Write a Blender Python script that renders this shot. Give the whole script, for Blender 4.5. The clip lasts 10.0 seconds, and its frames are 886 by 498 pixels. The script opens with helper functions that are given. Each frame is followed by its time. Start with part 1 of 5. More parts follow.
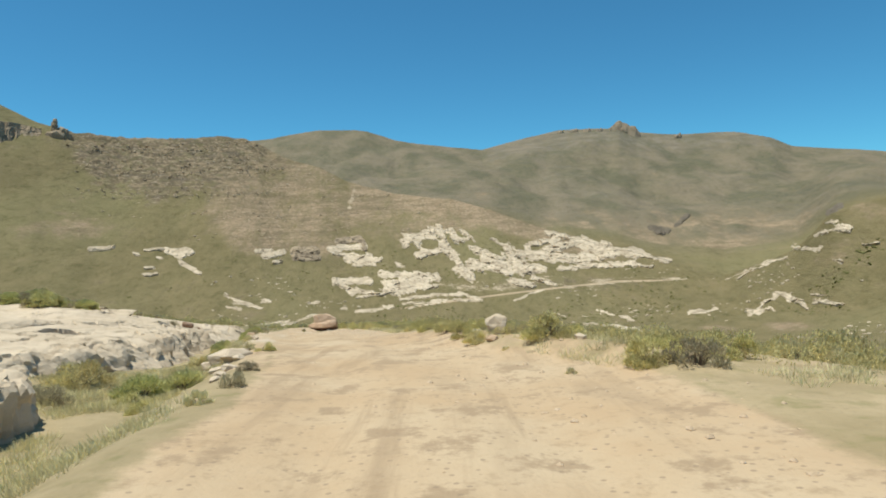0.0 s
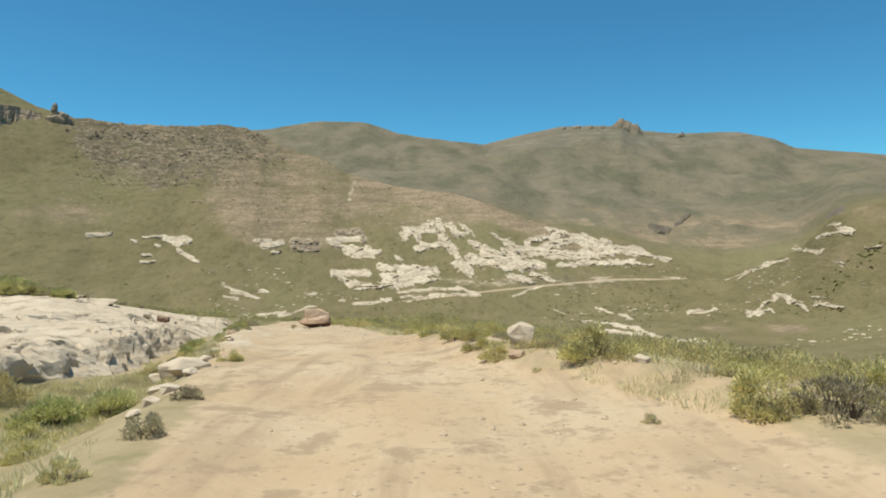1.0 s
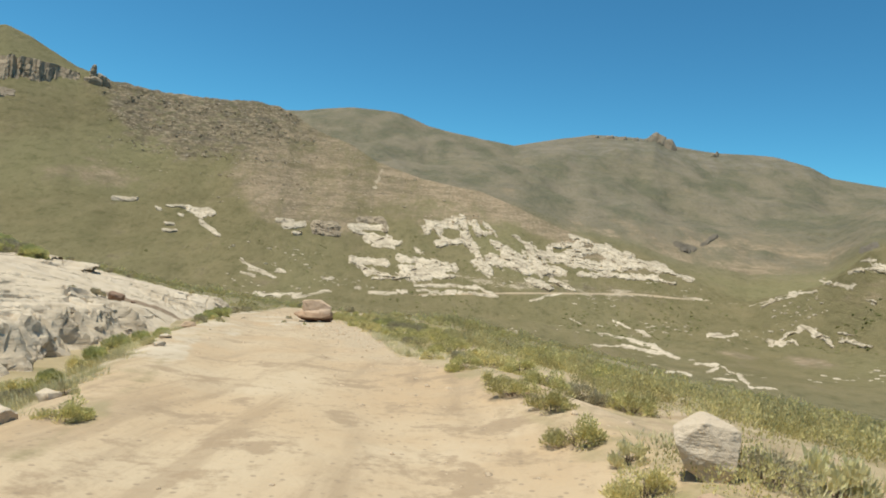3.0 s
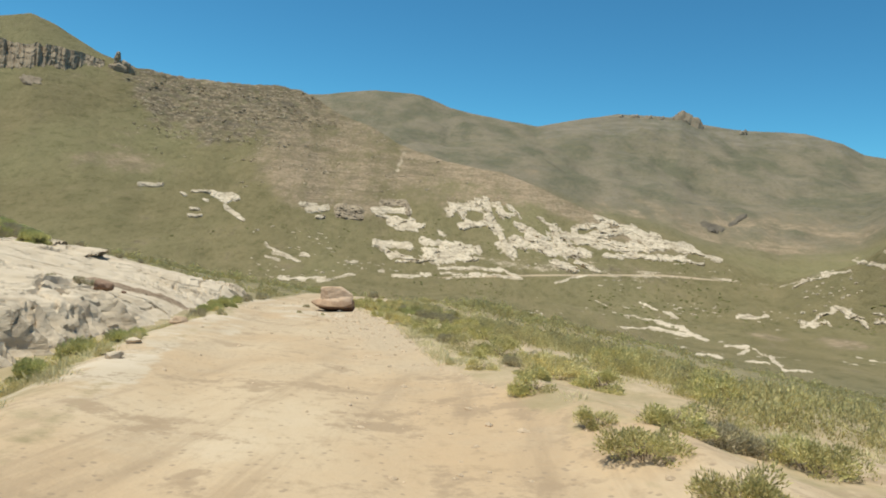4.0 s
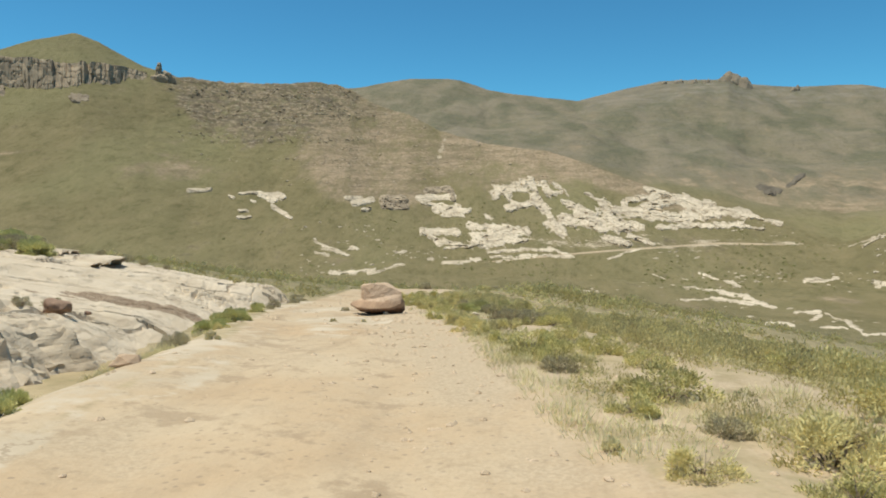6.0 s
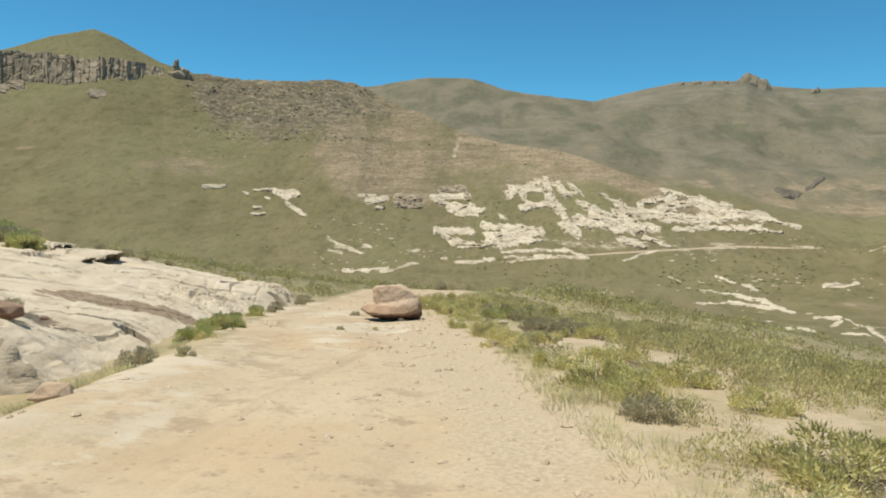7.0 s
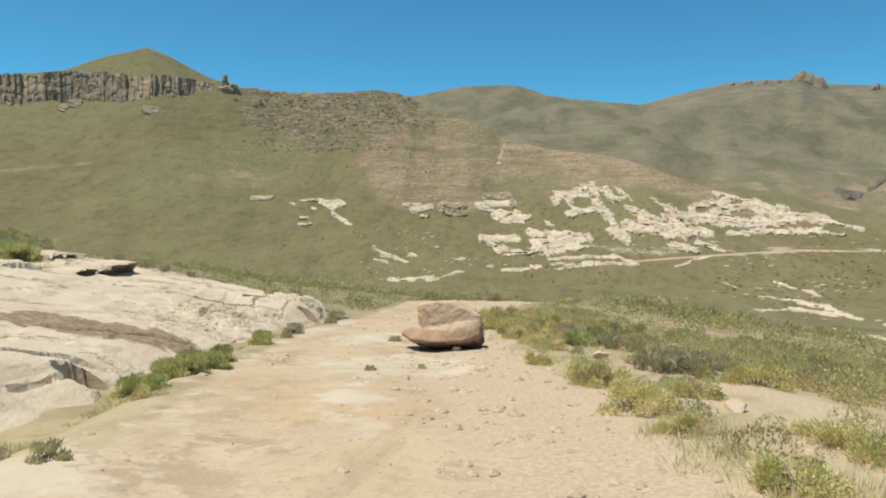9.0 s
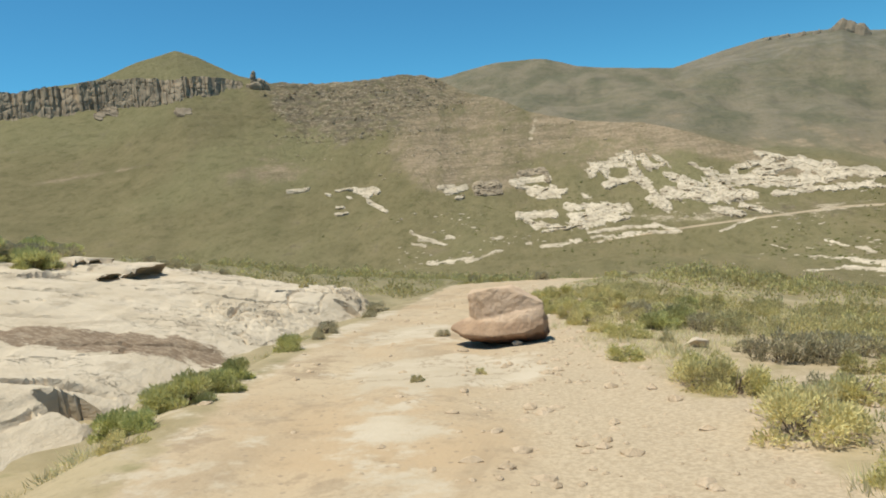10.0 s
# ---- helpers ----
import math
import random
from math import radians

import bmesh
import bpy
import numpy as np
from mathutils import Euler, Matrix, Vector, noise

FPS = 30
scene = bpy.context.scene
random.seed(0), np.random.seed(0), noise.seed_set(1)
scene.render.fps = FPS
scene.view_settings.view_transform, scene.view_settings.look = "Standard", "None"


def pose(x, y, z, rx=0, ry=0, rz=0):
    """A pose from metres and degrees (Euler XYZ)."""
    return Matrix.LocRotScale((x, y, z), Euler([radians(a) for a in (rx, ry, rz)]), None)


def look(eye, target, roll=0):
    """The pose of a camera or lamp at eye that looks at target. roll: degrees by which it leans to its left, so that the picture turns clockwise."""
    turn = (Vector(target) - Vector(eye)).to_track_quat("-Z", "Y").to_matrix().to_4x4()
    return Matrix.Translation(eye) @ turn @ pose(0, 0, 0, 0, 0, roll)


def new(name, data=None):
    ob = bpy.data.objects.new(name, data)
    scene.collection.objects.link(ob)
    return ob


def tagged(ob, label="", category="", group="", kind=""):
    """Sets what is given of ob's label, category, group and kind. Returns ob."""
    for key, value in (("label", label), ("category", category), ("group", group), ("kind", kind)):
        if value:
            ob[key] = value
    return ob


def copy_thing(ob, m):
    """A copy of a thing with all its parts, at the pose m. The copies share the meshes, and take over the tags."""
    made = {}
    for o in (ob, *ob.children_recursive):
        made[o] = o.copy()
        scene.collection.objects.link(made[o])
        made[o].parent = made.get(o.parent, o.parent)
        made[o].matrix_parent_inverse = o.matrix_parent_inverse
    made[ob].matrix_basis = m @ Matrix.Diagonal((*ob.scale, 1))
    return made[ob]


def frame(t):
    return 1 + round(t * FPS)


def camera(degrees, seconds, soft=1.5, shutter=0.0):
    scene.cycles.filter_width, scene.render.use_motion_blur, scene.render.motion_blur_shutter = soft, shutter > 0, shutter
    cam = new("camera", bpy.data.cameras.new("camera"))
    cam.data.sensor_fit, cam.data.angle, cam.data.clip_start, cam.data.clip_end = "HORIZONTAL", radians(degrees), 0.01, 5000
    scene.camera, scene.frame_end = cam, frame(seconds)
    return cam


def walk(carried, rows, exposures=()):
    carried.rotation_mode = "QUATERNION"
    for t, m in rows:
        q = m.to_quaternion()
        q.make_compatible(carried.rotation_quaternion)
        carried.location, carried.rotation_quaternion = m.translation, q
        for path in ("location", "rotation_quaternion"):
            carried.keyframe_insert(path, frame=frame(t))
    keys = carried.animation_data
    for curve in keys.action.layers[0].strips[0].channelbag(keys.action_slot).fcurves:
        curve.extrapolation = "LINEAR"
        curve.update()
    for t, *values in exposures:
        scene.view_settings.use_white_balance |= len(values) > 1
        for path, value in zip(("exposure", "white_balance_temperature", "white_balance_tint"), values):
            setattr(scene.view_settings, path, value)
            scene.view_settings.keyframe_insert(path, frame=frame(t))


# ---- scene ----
cam = camera(67.89, 10.0, 1.9)
PATH = [
    (0, 0.000, 0.000, 1.500, 89.001, 2.000, -0.000),
    (0.5, -0.157, 1.164, 1.454, 87.945, 0.692, -0.508),
    (1, -0.184, 2.410, 1.397, 88.482, 0.708, -0.043),
    (1.5, -0.265, 3.644, 1.337, 88.439, -0.587, -0.671),
    (2, -0.350, 4.943, 1.284, 88.501, -1.709, -0.208),
    (2.5, -0.448, 6.207, 1.205, 88.433, -4.268, 1.167),
    (4, -1.058, 10.200, 0.889, 86.432, -4.230, 3.877),
    (4.5, -1.249, 11.537, 0.771, 85.549, -3.879, 8.332),
    (5, -1.486, 12.784, 0.629, 86.250, -3.310, 7.467),
    (5.5, -1.691, 13.856, 0.514, 85.095, 0.073, 7.375),
    (7, -2.407, 16.825, 0.215, 84.965, -0.506, 8.932),
    (7.5, -2.674, 17.788, 0.113, 85.735, 0.079, 10.480),
    (8, -2.892, 18.690, -0.000, 86.091, -0.198, 8.800),
    (8.5, -3.125, 19.650, -0.117, 85.585, 0.358, 10.172),
    (9, -3.421, 20.687, -0.220, 85.676, 0.535, 12.782),
    (9.5, -3.656, 21.516, -0.315, 84.354, 0.859, 14.205),
    (10, -4.004, 22.380, -0.400, 84.210, 4.601, 15.717),
]
walk(cam, [(t, pose(*p)) for t, *p in PATH], ((0, 0.0), (5.5, 0.0), (7.0, 0.04), (8.0, 0.08), (9.0, 0.05), (9.5, 0.0), (10, 0.0)))


# ---- world and sun ----
SUN_EL, SUN_AZ = 75.0, 262.0      # degrees; azimuth clockwise from +y
sx = math.sin(radians(SUN_AZ)) * math.cos(radians(SUN_EL))
sy = math.cos(radians(SUN_AZ)) * math.cos(radians(SUN_EL))
sz = math.sin(radians(SUN_EL))
world = bpy.data.worlds.new("sky")
scene.world = world
world.use_nodes = True
wn = world.node_tree
sky = wn.nodes.new("ShaderNodeTexSky")
sky.sky_type = "NISHITA"
sky.sun_disc = False
sky.sun_elevation, sky.sun_rotation = radians(SUN_EL), radians(SUN_AZ)
sky.altitude, sky.air_density, sky.dust_density, sky.ozone_density = 2600, 1.0, 0.7, 3.0
tint = wn.nodes.new("ShaderNodeMix")
tint.data_type, tint.blend_type = "RGBA", "MULTIPLY"
tint.inputs["Factor"].default_value = 1.0
tint.inputs[7].default_value = (0.37, 0.92, 0.98, 1)      # clear mountain air
wn.links.new(sky.outputs[0], tint.inputs[6])
wn.links.new(tint.outputs[2], wn.nodes["Background"].inputs[0])
wn.nodes["Background"].inputs[1].default_value = 0.125
sun = new("sun", bpy.data.lights.new("sun", "SUN"))
sun.data.energy, sun.data.angle, sun.data.color = 5.0, radians(0.53), (0.975, 0.95, 0.835)
sun.matrix_world = look((sx * 500, sy * 500, sz * 500), (0, 0, 0))


# ---- materials ----
class Nodes:
    """Short spellings for node trees."""

    def __init__(self, name):
        self.mat = bpy.data.materials.new(name)
        self.mat.use_nodes = True
        self.t = self.mat.node_tree
        self.bsdf = self.t.nodes["Principled BSDF"]
        self.bsdf.inputs["Specular IOR Level"].default_value = 0.2
        self.pos = self.n("ShaderNodeNewGeometry").outputs["Position"]

    def n(self, kind):
        return self.t.nodes.new(kind)

    def put(self, socket, value):
        if isinstance(value, bpy.types.NodeSocket):
            self.t.links.new(value, socket)
        elif isinstance(value, tuple) and len(value) == 3 and socket.type == "RGBA":
            socket.default_value = (*value, 1)
        else:
            socket.default_value = value

    def noise(self, scale, detail=4.0, rough=0.55, vec=None, stretch=None, kind="noise"):
        vec = vec or self.pos
        if stretch:
            m = self.n("ShaderNodeVectorMath")
            m.operation = "MULTIPLY"
            self.put(m.inputs[0], vec)
            m.inputs[1].default_value = stretch
            vec = m.outputs[0]
        if kind == "voronoi":
            t = self.n("ShaderNodeTexVoronoi")
            self.put(t.inputs["Vector"], vec)
            t.inputs["Scale"].default_value = scale
            return t.outputs["Distance"]
        t = self.n("ShaderNodeTexNoise")
        self.put(t.inputs["Vector"], vec)
        t.inputs["Scale"].default_value = scale
        t.inputs["Detail"].default_value = detail
        t.inputs["Roughness"].default_value = rough
        return t.outputs["Fac"]

    def cells(self, scale, stretch=(1.0, 1.0, 1.0), vec=None):
        """A random number 0..1 for each cell, and the distance to the cell's middle."""
        m = self.n("ShaderNodeVectorMath")
        m.operation = "MULTIPLY"
        self.put(m.inputs[0], vec or self.pos)
        m.inputs[1].default_value = stretch
        t = self.n("ShaderNodeTexVoronoi")
        self.put(t.inputs["Vector"], m.outputs[0])
        t.inputs["Scale"].default_value = scale
        sep = self.n("ShaderNodeSeparateColor")
        self.t.links.new(t.outputs["Color"], sep.inputs[0])
        return sep.outputs[0], t.outputs["Distance"]

    def m(self, op, a, b=0.0, c=0.0):
        node = self.n("ShaderNodeMath")
        node.operation = op
        for s, v in zip(node.inputs, (a, b, c)):
            self.put(s, v)
        return node.outputs[0]

    def step(self, value, lo, hi):
        node = self.n("ShaderNodeMapRange")
        node.interpolation_type = "SMOOTHSTEP"
        self.put(node.inputs["Value"], value)
        node.inputs["From Min"].default_value = lo
        node.inputs["From Max"].default_value = hi
        return node.outputs["Result"]

    def mix(self, fac, a, b, blend="MIX"):
        node = self.n("ShaderNodeMix")
        node.data_type, node.blend_type = "RGBA", blend
        self.put(node.inputs["Factor"], fac)
        self.put(node.inputs[6], a)
        self.put(node.inputs[7], b)
        return node.outputs[2]

    def attr(self, name):
        node = self.n("ShaderNodeAttribute")
        node.attribute_name = name
        sep = self.n("ShaderNodeSeparateColor")
        self.t.links.new(node.outputs["Color"], sep.inputs[0])
        return sep.outputs

    def random(self):
        return self.n("ShaderNodeObjectInfo").outputs["Random"]

    def island(self):
        return self.n("ShaderNodeNewGeometry").outputs["Random Per Island"]

    def done(self, colour, rough=0.9, height=None, strength=0.5, distance=0.05):
        self.put(self.bsdf.inputs["Base Color"], colour)
        self.put(self.bsdf.inputs["Roughness"], rough)
        if height is not None:
            b = self.n("ShaderNodeBump")
            b.inputs["Strength"].default_value = strength
            b.inputs["Distance"].default_value = distance
            self.put(b.inputs["Height"], height)
            self.t.links.new(b.outputs[0], self.bsdf.inputs["Normal"])
        return self.mat


def ground_material():
    k = Nodes("ground")
    a = k.attr("mask_a")                       # road, pale rock, brown scree
    b = k.attr("mask_b")                       # rubble, lushness, gravel
    down = (1.0, 0.4, 0.8)
    big, mid = k.noise(0.006, 5, stretch=down), k.noise(0.06, 6, 0.65, stretch=down)
    fine, grain = k.noise(0.9, 5, 0.65), k.noise(14.0, 4, 0.7)
    wide = k.noise(0.02, 6, 0.7, stretch=down)
    green = k.mix(k.step(mid, 0.25, 0.80), (0.139, 0.117, 0.052), (0.224, 0.176, 0.089))
    green = k.mix(k.m("MULTIPLY", k.step(big, 0.42, 0.62), 0.75), green, (0.205, 0.180, 0.086))
    lush = k.mix(k.step(fine, 0.35, 0.65), (0.150, 0.134, 0.070), (0.255, 0.215, 0.122))
    green = k.mix(k.m("MULTIPLY", b[1], 0.85), green, lush)
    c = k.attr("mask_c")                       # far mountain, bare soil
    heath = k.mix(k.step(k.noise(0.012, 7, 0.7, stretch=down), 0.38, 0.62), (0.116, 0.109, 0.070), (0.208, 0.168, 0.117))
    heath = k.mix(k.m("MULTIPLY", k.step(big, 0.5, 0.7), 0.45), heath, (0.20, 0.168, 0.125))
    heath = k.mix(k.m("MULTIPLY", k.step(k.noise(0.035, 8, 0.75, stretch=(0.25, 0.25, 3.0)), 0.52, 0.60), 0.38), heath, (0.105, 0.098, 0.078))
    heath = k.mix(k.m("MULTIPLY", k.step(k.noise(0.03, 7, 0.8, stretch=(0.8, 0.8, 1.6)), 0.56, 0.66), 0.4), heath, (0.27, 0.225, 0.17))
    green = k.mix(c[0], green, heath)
    speck = k.noise(0.55, 3, 0.6)
    green = k.mix(k.m("MULTIPLY", k.step(speck, 0.56, 0.66), 0.4), green, (0.075, 0.08, 0.035))
    green = k.mix(k.m("MULTIPLY", k.step(fine, 0.5, 0.75), 0.22), green, (0.12, 0.12, 0.045))
    green = k.mix(k.m("MULTIPLY", k.step(grain, 0.4, 0.75), 0.35), green, (0.34, 0.29, 0.15))
    mott = k.noise(0.20, 8, 0.8, stretch=down)
    green = k.mix(k.m("MULTIPLY", k.step(mott, 0.50, 0.60), 0.60), green, k.mix(1.0, green, (0.56, 0.60, 0.50), "MULTIPLY"))
    green = k.mix(k.m("MULTIPLY", k.step(k.noise(0.31, 7, 0.8), 0.54, 0.66), 0.32), green, (0.34, 0.285, 0.165))
    terrace = k.noise(0.10, 6, 0.7, stretch=(0.35, 0.35, 2.6))
    green = k.mix(k.m("MULTIPLY", k.m("MULTIPLY", c[1], k.step(terrace, 0.52, 0.64)), 0.2), green, (0.235, 0.192, 0.10))
    litter = k.mix(k.step(fine, 0.3, 0.7), (0.34, 0.262, 0.145), (0.50, 0.385, 0.235))
    litter = k.mix(k.m("MULTIPLY", k.step(k.noise(2.4, 4, 0.6), 0.54, 0.68), 0.55), litter, (0.22, 0.205, 0.08))
    litter = k.mix(k.m("MULTIPLY", k.step(grain, 0.5, 0.72), 0.5), litter, (0.24, 0.18, 0.105))
    green = k.mix(k.m("MULTIPLY", c[2], 0.80), green, litter)
    # scree and bare soil
    strata = k.noise(0.06, 8, 0.78, stretch=(0.35, 0.35, 2.6))
    scree = k.mix(k.step(strata, 0.36, 0.62), (0.20, 0.152, 0.092), (0.37, 0.272, 0.175))
    runs = k.noise(0.05, 6, 0.7, stretch=(2.2, 0.5, 0.25))
    scree = k.mix(k.m("MULTIPLY", k.step(runs, 0.50, 0.66), 0.5), scree, (0.165, 0.135, 0.075))
    scree = k.mix(k.m("MULTIPLY", k.step(k.noise(0.30, 6, 0.8), 0.48, 0.64), 0.65), scree, (0.14, 0.126, 0.062))
    bit, rim = k.cells(0.45, (1.0, 1.0, 1.5))
    scree = k.mix(k.m("MULTIPLY", k.step(bit, 0.80, 0.95), 0.35), scree, (0.44, 0.345, 0.235))
    f = k.step(k.m("ADD", a[2], k.m("ADD", k.m("MULTIPLY", k.m("SUBTRACT", wide, 0.5), 2.4), k.m("MULTIPLY", k.m("SUBTRACT", mott, 0.5), 1.5))), 0.2, 0.85)
    col = k.mix(f, green, scree)
    # grey-brown rubble and ledges
    warp = k.n("ShaderNodeVectorMath")
    warp.operation = "ADD"
    k.put(warp.inputs[0], k.pos)
    haze = k.n("ShaderNodeTexNoise")
    k.put(haze.inputs["Vector"], k.pos)
    haze.inputs["Scale"].default_value, haze.inputs["Detail"].default_value = 0.25, 4
    more = k.n("ShaderNodeVectorMath")
    more.operation = "SCALE"
    k.put(more.inputs[0], haze.outputs["Color"])
    more.inputs["Scale"].default_value = 5.0
    k.put(warp.inputs[1], more.outputs[0])
    block, gap = k.cells(0.36, (0.8, 0.8, 1.3), warp.outputs[0])
    rub = k.mix(k.step(block, 0.1, 0.95), (0.145, 0.112, 0.068), (0.295, 0.225, 0.142))
    rub = k.mix(k.m("MULTIPLY", k.step(gap, 0.45, 0.8), 0.6), rub, (0.10, 0.083, 0.055))
    ledge = k.noise(0.09, 6, 0.7, stretch=(0.22, 0.22, 2.6))
    rub = k.mix(k.m("MULTIPLY", k.step(ledge, 0.53, 0.62), 0.7), rub, (0.10, 0.083, 0.06))
    rub = k.mix(k.m("MULTIPLY", k.step(k.noise(0.11, 6, 0.75), 0.5, 0.6), 0.6), rub, (0.15, 0.135, 0.066))
    rub = k.mix(k.m("MULTIPLY", k.step(k.noise(0.23, 5, 0.8, stretch=(0.5, 0.5, 1.4)), 0.56, 0.64), 0.6), rub, (0.44, 0.36, 0.26))
    crag = k.mix(k.step(k.noise(0.03, 8, 0.75, stretch=(0.3, 0.3, 2.4)), 0.40, 0.60), (0.13, 0.115, 0.088), (0.25, 0.215, 0.165))
    rub = k.mix(c[0], rub, crag)
    patchy = k.m("ADD", k.m("MULTIPLY", k.m("SUBTRACT", mid, 0.5), 2.4), k.m("MULTIPLY", k.m("SUBTRACT", mott, 0.5), 1.4))
    f = k.step(k.m("ADD", b[0], patchy), 0.2, 0.85)
    col = k.mix(k.m("MULTIPLY", f, k.m("SUBTRACT", 1.0, k.m("MULTIPLY", c[0], 0.4))), col, rub)
    # sandy track
    drift = k.noise(0.35, 5, 0.6)
    sand = k.mix(k.step(drift, 0.35, 0.65), (0.468, 0.332, 0.199), (0.518, 0.398, 0.260))
    sand = k.mix(k.m("MULTIPLY", k.step(k.noise(5.0, 5, 0.7), 0.5, 0.72), 0.6), sand, (0.33, 0.235, 0.14))
    ruts = k.noise(0.9, 5, 0.6, stretch=(1.5, 0.28, 1.0))
    sand = k.mix(k.m("MULTIPLY", k.step(ruts, 0.5, 0.68), 0.55), sand, (0.365, 0.265, 0.165))
    sand = k.mix(k.m("MULTIPLY", k.step(k.noise(0.55, 5, 0.65), 0.55, 0.7), 0.40), sand, (0.57, 0.46, 0.32))
    lane = k.noise(1.1, 6, 0.65, stretch=(2.0, 0.12, 1.0))
    sand = k.mix(k.m("MULTIPLY", k.step(lane, 0.52, 0.66), 0.5), sand, (0.31, 0.22, 0.135))
    blot = k.noise(1.4, 7, 0.7)
    sand = k.mix(k.m("MULTIPLY", k.step(blot, 0.53, 0.62), 0.8), sand, (0.33, 0.235, 0.145))
    peb = k.noise(9.0, kind="voronoi")
    sand = k.mix(k.m("MULTIPLY", k.m("SUBTRACT", 1.0, k.step(peb, 0.12, 0.20)), 0.7), sand, (0.28, 0.205, 0.135))
    gravel = k.noise(26.0, 3, 0.8)
    stony = k.mix(k.step(gravel, 0.35, 0.65), (0.51, 0.395, 0.265), (0.39, 0.295, 0.19))
    sand = k.mix(k.step(k.m("ADD", b[2], k.m("MULTIPLY", k.m("SUBTRACT", fine, 0.5), 1.0)), 0.3, 0.8), sand, stony)
    rag = k.noise(1.6, 5, 0.7)
    f = k.step(k.m("ADD", a[0], k.m("MULTIPLY", k.m("SUBTRACT", rag, 0.5), 0.9)), 0.38, 0.62)
    col = k.mix(f, col, sand)
    # pale sandstone breaking through
    pale = k.mix(k.step(fine, 0.3, 0.7), (0.56, 0.46, 0.335), (0.46, 0.365, 0.25))
    hair = k.m("ABSOLUTE", k.m("SUBTRACT", k.noise(0.8, 6, 0.65), 0.5))
    pale = k.mix(k.m("MULTIPLY", k.m("SUBTRACT", 1.0, k.step(hair, 0.004, 0.016)), 0.6), pale, (0.30, 0.22, 0.14))
    edge = k.noise(0.11, 7, 0.7, stretch=(0.5, 0.5, 2.5))
    edge = k.m("ADD", k.m("MULTIPLY", k.m("SUBTRACT", edge, 0.5), 1.6), k.m("MULTIPLY", k.m("SUBTRACT", rag, 0.5), 0.9))
    pale = k.mix(k.m("MULTIPLY", c[1], k.m("MULTIPLY", k.step(k.noise(0.13, 7, 0.75, stretch=(0.8, 0.8, 2.0)), 0.5, 0.64), 0.7)), pale, (0.33, 0.26, 0.165))
    col = k.mix(k.step(k.m("ADD", a[1], edge), 0.48, 0.62), col, pale)
    height = k.m("ADD", k.m("MULTIPLY", fine, 0.6), k.m("MULTIPLY", grain, 0.25))
    far = k.m("MULTIPLY", c[1], k.m("ADD", k.m("MULTIPLY", k.noise(0.16, 8, 0.78, stretch=(1.0, 0.5, 1.0)), 60.0), k.m("MULTIPLY", ledge, 45.0)))
    far = k.m("ADD", far, k.m("MULTIPLY", k.m("MULTIPLY", c[1], f), k.m("MULTIPLY", k.m("SUBTRACT", 0.6, gap), 30.0)))
    return k.done(col, 0.95, k.m("ADD", height, far), 0.45, 0.10)


def sandstone_material(name, light, dark, stain, scale=1.0, masked=False):
    k = Nodes(name)
    mid, fine = k.noise(0.5 * scale, 6, 0.65), k.noise(7.0 * scale, 5, 0.7)
    beds = k.noise(1.2 * scale, 5, 0.6, stretch=(0.35, 0.35, 4.0))
    col = k.mix(k.step(mid, 0.35, 0.7), light, dark)
    col = k.mix(k.m("MULTIPLY", k.step(beds, 0.55, 0.7), 0.45), col, stain)
    col = k.mix(k.m("MULTIPLY", k.step(fine, 0.5, 0.8), 0.35), col, stain)
    lichen_shade = k.noise(1.7 * scale, 7, 0.75)
    low = 0.62
    # more dark patches on the far rock, in place of shaded inner faces
    low = 0.53 if 0.15 < scale < 0.2 else low
    col = k.mix(k.m("MULTIPLY", k.step(lichen_shade, low, low + 0.08), 0.6), col, tuple(v * 0.62 for v in stain))
    if masked:
        stained = k.attr("mask_a")
        rag = k.noise(2.2, 6, 0.75)
        soil = k.mix(k.step(fine, 0.4, 0.65), (0.22, 0.15, 0.095), (0.36, 0.27, 0.18))
        lines = k.noise(1.3, 6, 0.65, stretch=(2.0, 0.4, 2.0))
        col = k.mix(k.m("MULTIPLY", k.step(lines, 0.55, 0.64), 0.5), col, stain)
        crack = None
        for size, thin, way in ((0.55, 0.008, (1.6, 0.45, 1.0)), (1.7, 0.010, (1.5, 0.6, 2.0)), (0.9, 0.006, (0.5, 1.3, 1.0))):
            near = k.m("ABSOLUTE", k.m("SUBTRACT", k.noise(size, 6, 0.62, stretch=way), 0.5))
            line = k.m("SUBTRACT", 1.0, k.step(near, thin * 0.3, thin))
            crack = line if crack is None else k.m("MAXIMUM", crack, line)
        crack = k.m("MULTIPLY", crack, k.step(k.noise(0.40, 4, 0.6), 0.52, 0.64))
        col = k.mix(k.m("MULTIPLY", crack, 0.55), col, (0.16, 0.12, 0.08))
        col = k.mix(k.step(k.m("ADD", stained[0], k.m("MULTIPLY", k.m("SUBTRACT", rag, 0.5), 1.7)), 0.44, 0.6), col, soil)
    height = k.m("ADD", k.m("MULTIPLY", beds, 0.6), k.m("MULTIPLY", fine, 0.35))
    if masked:
        height = k.m("SUBTRACT", height, k.m("MULTIPLY", crack, 0.5))
    return k.done(col, 0.92, height, 0.9, 0.10 / scale)


